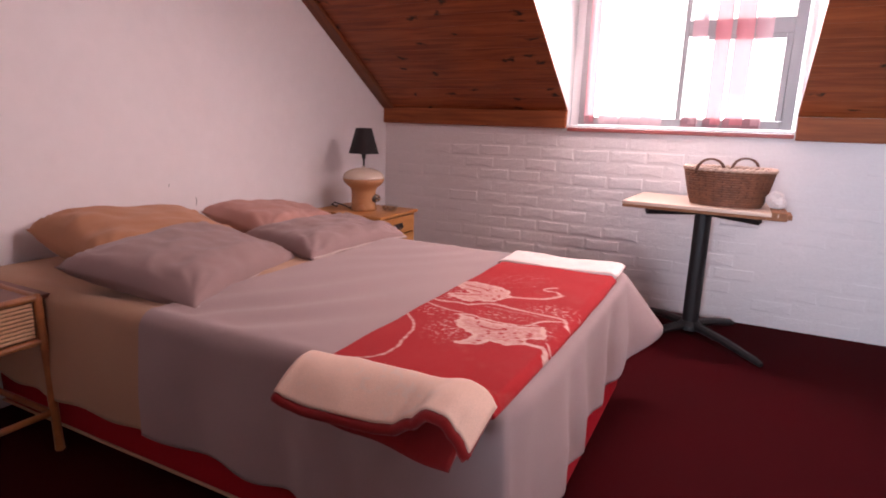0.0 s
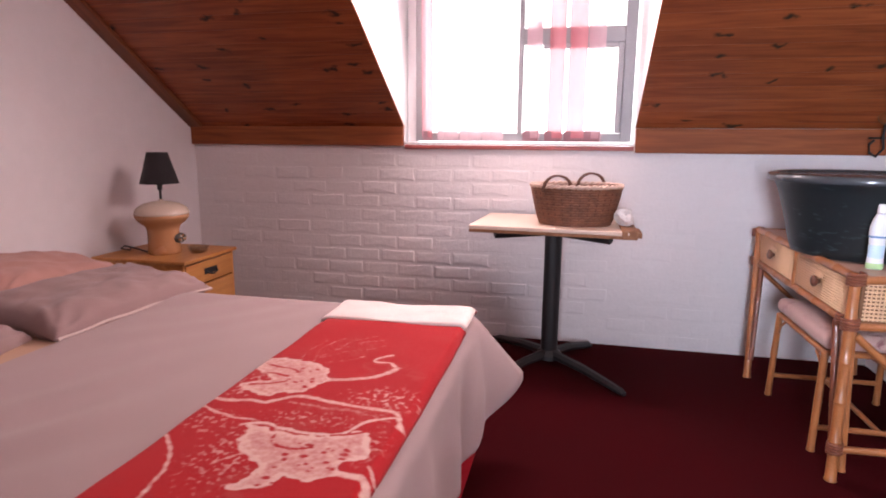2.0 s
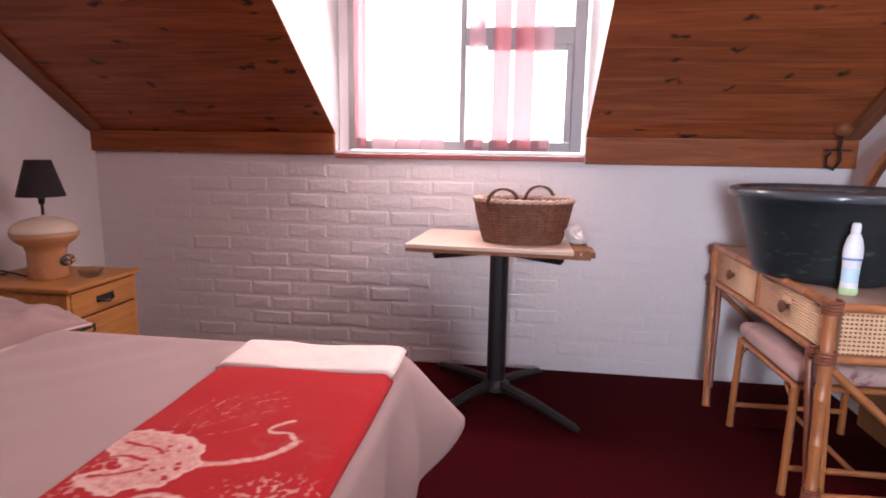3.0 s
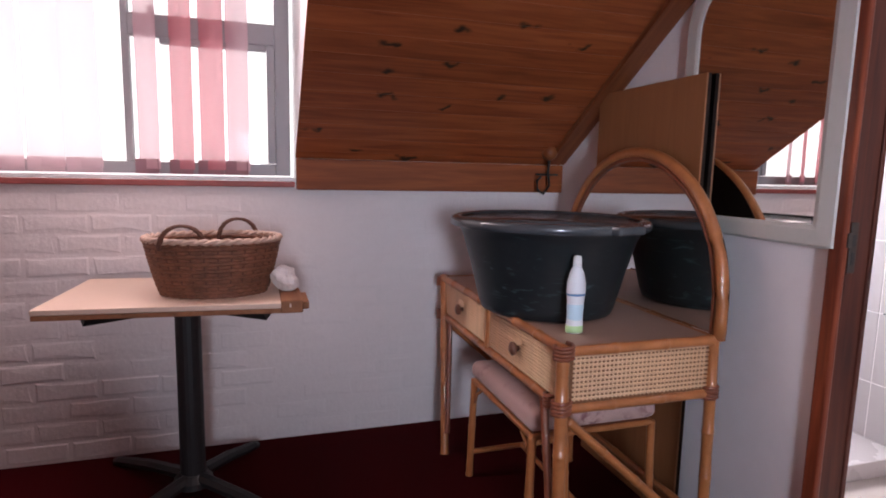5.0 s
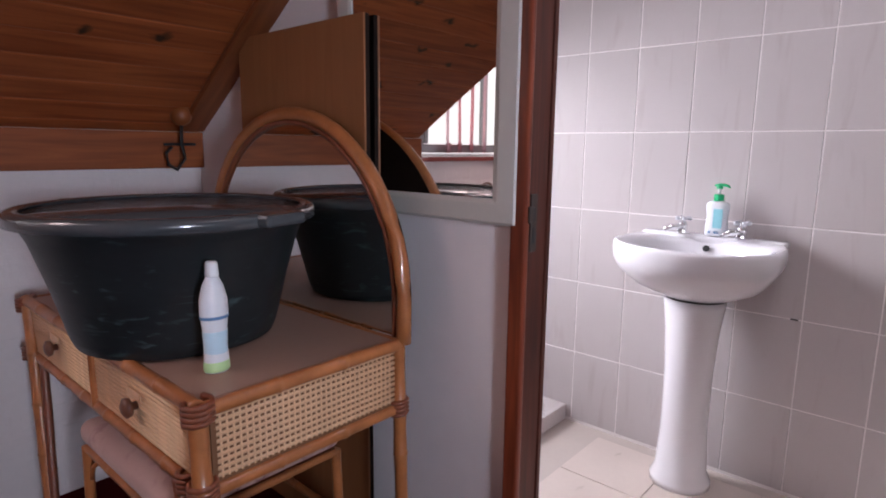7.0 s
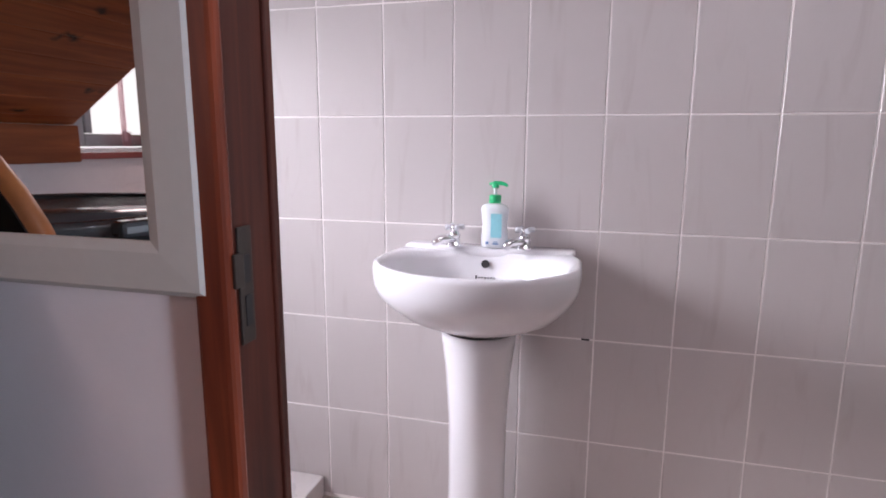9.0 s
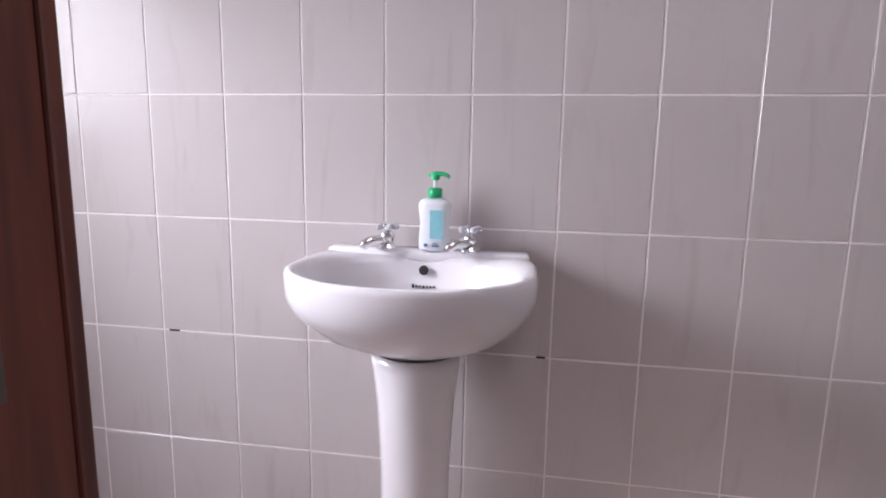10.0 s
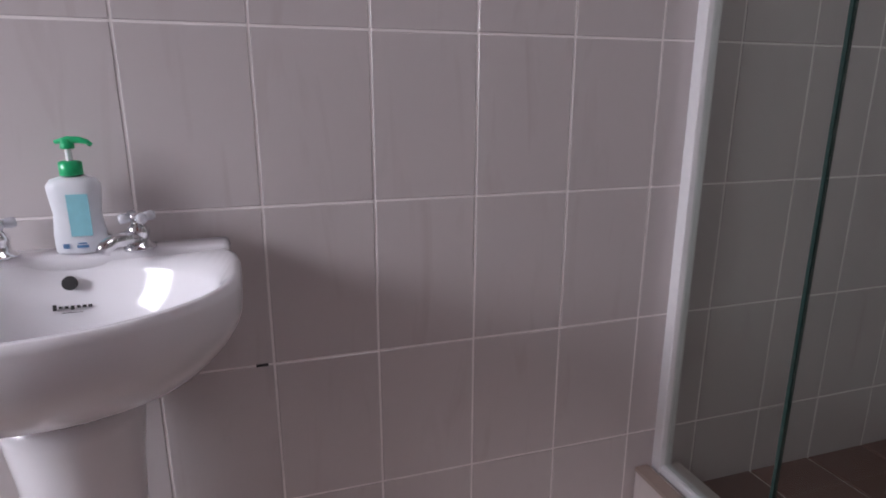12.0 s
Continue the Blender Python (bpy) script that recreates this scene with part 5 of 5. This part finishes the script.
def mirror_outline(y0, y1, z0, z1, r):
    pts = [(y0, z0), (y0, z1 - r)]
    for i in range(1, 9):
        a = math.pi / 2 * i / 8
        pts.append((y0 + r * (1 - math.cos(a)), z1 - r + r * math.sin(a)))
    for i in range(0, 9):
        a = math.pi / 2 * i / 8
        pts.append((y1 - r + r * math.sin(a), z1 - r + r * math.cos(a)))
    pts.append((y1, z0))
    return pts


outer, innr = mirror_outline(2.328, 2.925, 1.02, 1.86, .20), mirror_outline(2.392, 2.862, 1.078, 1.80, .15)
bm = bmesh.new()
rings = []
for k, x in ((0, 1.548), (0, 1.526), (.12, 1.518), (.8, 1.516), (1, 1.519), (1, 1.548)):
    rings.append([bm.verts.new((x, a[0] + (b[0] - a[0]) * k, a[1] + (b[1] - a[1]) * k)) for a, b in zip(outer, innr)])
for a, b in zip(rings, rings[1:]):
    for i in range(len(a)):
        j = (i + 1) % len(a)
        bm.faces.new((a[i], a[j], b[j], b[i]))
shift(bm, -1.548, -2.62, -1.45)
part("frame", bm, CREAM_FRAME, wm, "wide cream white painted frame")
bm = bmesh.new()
bm.faces.new([bm.verts.new((-.0265, p[0] - 2.62, p[1] - 1.45)) for p in innr])
part("glass", bm, MIRROR, wm, "clear mirror glass")

hook = thing("wall_hook", (1.44, 3.70, 1.29), "round wooden knob with black iron scroll hook in the corner", "hook")
bm = bmesh.new()
bmesh.ops.create_uvsphere(bm, u_segments=20, v_segments=12, radius=.036)
part("knob", bm, KNOB_ORANGE, hook, "", True)
part("scroll", tube([(0, 0, -.03), (-.002, .005, -.09), (.01, .01, -.15), (-.02, .01, -.19), (-.05, .01, -.17), (-.055, .01, -.13), (-.035, .01, -.11)], .006, 6), BLACK_IRON, hook, "", True)
part("bar", tube([(-.06, .01, -.10), (.05, .01, -.10)], .005, 6), BLACK_IRON, hook)

# ---- basin ----
basin = thing("pedestal_basin", (XB1, 2.235, 0), "white ceramic pedestal washbasin with two taps on the tiled wall", "washbasin")
BRZ = .895


def basin_ring(k, z, grow=0.0, back=0.0):
    """An outline of the bowl, flat at the wall, scaled by k."""
    pts = []
    for i in range(48):
        a = 2 * math.pi * i / 48
        c, s = math.cos(a), math.sin(a)
        y = .254 * k * s
        x = -.215 - .200 * k * c if c > 0 else -.215 + .200 * k * -c * (.98 if k > .9 else 1)
        if c < 0 and k > .9:
            x = -.215 + .207 * min(1.0, (-c) ** .45)
            y = .254 * k * (abs(s) ** .55 if abs(s) > 1e-6 else 0) * (1 if s > 0 else -1) * (.93 + .07 * abs(s))
        pts.append(Vector((x, y, z)))
    return pts


def loft(rings, bm=None, cap0=False, cap1=False):
    bm = bm or bmesh.new()
    vs = [[bm.verts.new(p) for p in r] for r in rings]
    for a, b in zip(vs, vs[1:]):
        for i in range(len(a)):
            j = (i + 1) % len(a)
            bm.faces.new((a[i], a[j], b[j], b[i]))
    if cap0:
        bm.faces.new(vs[0][::-1])
    if cap1:
        bm.faces.new(vs[-1])
    return bm


def bowl_inner(k, z, cx=-.232):
    return [Vector((cx - .172 * k * math.cos(2 * math.pi * i / 48), .228 * k * math.sin(2 * math.pi * i / 48), z)) for i in range(48)]


def under(k, z, cx):
    return [Vector((cx - .200 * k * math.cos(2 * math.pi * i / 48), .254 * k * math.sin(2 * math.pi * i / 48), z)) for i in range(48)]


rings = [under(.40, .712, -.165), under(.46, .719, -.168), under(.60, .734, -.176), under(.77, .758, -.188), under(.86, .784, -.200), basin_ring(.93, .810), basin_ring(.972, .828), basin_ring(.995, .845), basin_ring(1.0, .865), basin_ring(1.0, BRZ - .012), basin_ring(.985, BRZ), basin_ring(.955, BRZ + .002),
         bowl_inner(1.0, BRZ - .004), bowl_inner(.97, BRZ - .02), bowl_inner(.90, .84), bowl_inner(.75, .79), bowl_inner(.5, .76), bowl_inner(.2, .748), bowl_inner(.12, .746)]
part("bowl", loft(rings, cap0=True, cap1=True), CERAMIC, basin, "", True)
part("back_ledge", shift(boxes((-.066, -.232, BRZ - .02, -.003, .232, BRZ + .010), bevel=.009)), CERAMIC, basin, "", True)
prof = [(.098, .10, BF), (.098, .10, BF + .02), (.080, .085, .10), (.074, .076, .25), (.075, .077, .45), (.082, .086, .60), (.090, .095, .672), (.094, .099, .705)]
rings = []
for rx, ry, z in prof:
    rings.append([Vector((-.150 - rx * math.cos(2 * math.pi * i / 32), ry * math.sin(2 * math.pi * i / 32), z)) for i in range(32)])
part("pedestal", loft(rings, cap0=True, cap1=True), CERAMIC, basin, "", True)
part("joint", shift(lathe([(.092, .706), (.092, .7115)], 32, 1, 1.04), -.150), BLACK_IRON, basin)
bm = lathe([(.011, 0), (.011, .004)], 16)
bmesh.ops.rotate(bm, cent=(0, 0, 0), matrix=Matrix.Rotation(radians(-68), 3, "Y"), verts=bm.verts[:])
part("overflow_hole", shift(bm, -.0765, 0, .862), BLACK_IRON, basin)
bm = bmesh.new()
for i in range(7):
    y = .024 - i * .008
    box(bm, -.001, y - .0024, -.002 - (.002 if i in (0, 3) else 0), .001, y + .0026, .002 + (.003 if i in (0,) else 0))
box(bm, -.001, -.014, -.0088, .001, .014, -.0080)
bmesh.ops.rotate(bm, cent=(0, 0, 0), matrix=Matrix.Rotation(radians(22), 3, "Y"), verts=bm.verts[:])
part("maker_mark", shift(bm, -.0895, -.002, .828), BLACK_IRON, basin, "small dark unreadable maker's mark")
part("waste", shift(lathe([(.022, .7475), (.02, .7495), (.001, .7495)], 20), -.232), CHROME, basin)
for y in (.09, -.10):
    tap = part("tap", shift(lathe([(.024, 0), (.024, .005), (.016, .009), (.0145, .022), (.017, .026), (.015, .036), (.010, .040), (.009, .046), (.013, .048), (.013, .056), (.001, .058)], 20), -.058, y, BRZ + .010), CHROME, basin, "chrome pillar tap", True)
    part("spout", shift(tube([(-.008, 0, .016), (-.026, .014, .022), (-.042, .030, .022), (-.052, .040, .015), (-.055, .043, .006)], .010, 10, [.013, .0125, .0115, .0105, .010]), -.052, y, BRZ + .010), CHROME, tap, "", True)
    for q in range(4):
        a = .5 + q * math.pi / 2
        arm = lathe([(.0055, .008), (.007, .012), (.0085, .021), (.007, .026), (.001, .027)], 10)
        arm.transform(Matrix.Translation((-.058, y, BRZ + .061)) @ Matrix.Rotation(a, 4, "Z") @ Matrix.Rotation(radians(90), 4, "Y"))
        part("handle_arm", arm, CLEAR_PLASTIC, tap, "clear plastic cross handle arm", True)
soap = thing("soap_bottle", (XB1 - .050, 2.217, BRZ + .0105), "white pump soap bottle with green top on the washbasin", "soap bottle")
part("body", lathe([(.030, 0), (.033, .004), (.033, .03), (.030, .06), (.0335, .092), (.034, .104), (.028, .113), (.014, .118)], 28, .62, 1.08, 2.6), BOTTLE_WHITE, soap, "", True)
lab = bmesh.new()
for (y0, y1, z0, z1) in ((-.022, .007, .028, .092),):
    box(lab, -.0222, y0, z0, -.0212, y1, z1)
part("label", lab, LABEL_TEAL, soap, "pale teal label")
lab = bmesh.new()
for y0, y1, z0, z1 in ((.012, .020, .010, .017), (-.014, .002, .010, .014), (-.012, .0, .016, .018)):
    box(lab, -.0224, y0, z0, -.0214, y1, z1)
part("small_print", lab, BLUE_INK, soap)
part("collar", lathe([(.015, .1185), (.016, .12), (.016, .138), (.012, .140)], 18), GREEN, soap, "", True)
part("pump_stem", lathe([(.0045, .1405), (.0045, .158)], 10), BOTTLE_CAP, soap)
bm = lathe([(.009, .158), (.010, .160), (.008, .172), (.001, .173)], 14)
tube([(0, .016, .168), (0, 0, .171), (-.003, -.016, .171), (-.005, -.028, .168), (-.0055, -.033, .163)], .0042, 8, [.003, .0055, .005, .004, .0035], bm=bm)
part("pump_head", bm, GREEN, soap, "", True)

# ---- shower screen ----
screen = thing("shower_screen", (XB1 - .16, 1.052, .2465), "clear glass shower screen in a white frame on the kerb", "shower screen")
part("wall_channel", boxes((.128, -.018, .0, .1585, .018, 1.75), bevel=.003), WHITE_METAL, screen)
part("bottom_channel", boxes((-.75, -.014, .0, .1275, .014, .022), bevel=.003), WHITE_METAL, screen)
part("glass_panel", boxes((-.165, -.003, .022, .128, .003, 1.74)), SHOWER_GLASS, screen, "greenish clear glass")
part("door_panel", boxes((-.76, -.003, .024, -.1725, .003, 1.74)), SHOWER_GLASS, screen, "greenish clear glass door")
part("panel_edge", boxes((-.172, -.005, .022, -.1655, .005, 1.74)), EDGE_GREEN, screen, "dark green glass edge")

wall_west = bpy.data.objects["wall_west"]
part("scratch", tube([(XL + .001, 2.008, .735), (XL + .001, 2.013, .71), (XL + .001, 2.006, .69)], .0012, 4), BLACK_IRON, wall_west, "thin dark scratch in the paint")
part("scratch", tube([(XL + .001, 1.858, .814), (XL + .001, 1.855, .80)], .0014, 4), BLACK_IRON, wall_west)

# ---- painted bricks of the window wall ----
bricks = []
for k in range(12):
    bm = bmesh.new()
    L, H, d, b = .222, .0775, .0040, .0115
    rnd = random.Random(k)
    j = lambda s: rnd.uniform(-s, s)
    outer_q = [(-L / 2, 0, -H / 2), (L / 2, 0, -H / 2), (L / 2, 0, H / 2), (-L / 2, 0, H / 2)]
    rim_v = [bm.verts.new(p) for p in outer_q]
    front = []
    for (sx, sz) in ((-1, -1), (-.3, -1), (.4, -1), (1, -1), (1, 1), (.35, 1), (-.4, 1), (-1, 1)):
        front.append(bm.verts.new((sx * (L / 2 - b) + j(.005), -d + j(.0012), sz * (H / 2 - b) + j(.006))))
    mid = bm.verts.new((j(.04), -d - .0012 + j(.0014), j(.014)))
    for i in range(8):
        bm.faces.new((front[i], front[(i + 1) % 8], mid))
    bm.faces.new((rim_v[0], rim_v[1], front[3], front[2], front[1], front[0]))
    bm.faces.new((rim_v[1], rim_v[2], front[4], front[3]))
    bm.faces.new((rim_v[2], rim_v[3], front[7], front[6], front[5], front[4]))
    bm.faces.new((rim_v[3], rim_v[0], front[0], front[7]))
    bmesh.ops.recalc_face_normals(bm, faces=bm.faces[:])
    me = bpy.data.meshes.new("brick")
    bm.to_mesh(me), bm.free()
    me.materials.append(WHITE_BRICK)
    bricks.append(me)
CHIPS = ((2.915, .652, .014), (1.968, .652, .011))
COURSE, rnd = .0835, random.Random(3)
count = 0
for row in range(13):
    z = .045 + COURSE * row
    x = XL + .11 + (.115 if row % 2 else 0)
    while x < XR - .1:
        hidden_row = z > 1.09
        ob = new("brick", rnd.choice(bricks))
        ob.parent = wall_north
        depth = .36 if x > .1 else (.8 if x > -1.8 else .4)
        ob.location = (x + rnd.uniform(-.003, .003), YW + .0002 + rnd.uniform(0, .0008), z + rnd.uniform(-.003, .003))
        ob.scale = (rnd.uniform(.97, 1.0), depth * rnd.uniform(.35, 1.15), rnd.uniform(.93, 1.02))
        ob.rotation_euler = (0, rnd.uniform(-.014, .014), 0)
        x += .2275
        count += 1

# ---- wall and floor tiles of the bathroom ----
def tile_mesh(name, w, h, material, depth=.0015, b=.0012):
    bm = bmesh.new()
    box(bm, -w / 2, -h / 2, 0, w / 2, h / 2, depth)
    bmesh.ops.bevel(bm, geom=[e for e in bm.edges if all(v.co.z > depth * .5 for v in e.verts)], offset=b, segments=1, affect="EDGES")
    me = bpy.data.meshes.new(name)
    bm.to_mesh(me), bm.free()
    me.materials.append(material)
    return me


wt = tile_mesh("tile", .2 - .0045, .3 - .0045, TILE_WALL)
for i in range(18):
    for jrow in range(8):
        yc, zc = .246 + .2 * i, BF + .007 + .15 + .3 * jrow
        if yc > 3.75:
            continue
        ob = new("tile", wt)
        ob.parent = wall_bath
        ob.matrix_local = Matrix.Translation((XB1, yc, zc)) @ Matrix(((0, 0, -1, 0), (-1, 0, 0, 0), (0, 1, 0, 0), (0, 0, 0, 1))) @ pose(0, 0, 0, rnd.uniform(-.05, .05), rnd.uniform(-.05, .05), 0)
for y, z, w in CHIPS:
    part("chip", boxes((XB1 - .003, y - w, z - .0022, XB1 - .0005, y + w, z + .0022)), BLACK_IRON, wall_bath, "dark hole where the joint is chipped")
floor_tiles = bpy.data.objects["bathroom_floor"]
ft = tile_mesh("tile", .296, .296, TILE_FLOOR, .004)
for i in range(4):
    for k in range(6):
        x, y = 1.79 + .3 * i, 1.24 + .3 * k
        if x > XB1 or y + .15 > 2.80:
            continue
        ob = new("tile", ft)
        ob.parent = floor_tiles
        ob.location = (x - (.045 if x > 2.5 else 0), y, BF - .004)
tray = bpy.data.objects["shower_tray"]
st = tile_mesh("tile", .192, .192, TILE_SHOWER, .006, .002)
for i in range(5):
    for k in range(4):
        ob = new("tile", st)
        ob.parent = tray
        ob.location = (XB1 - .10 - .2 * i + .0, .85 - .2 * k, .165)
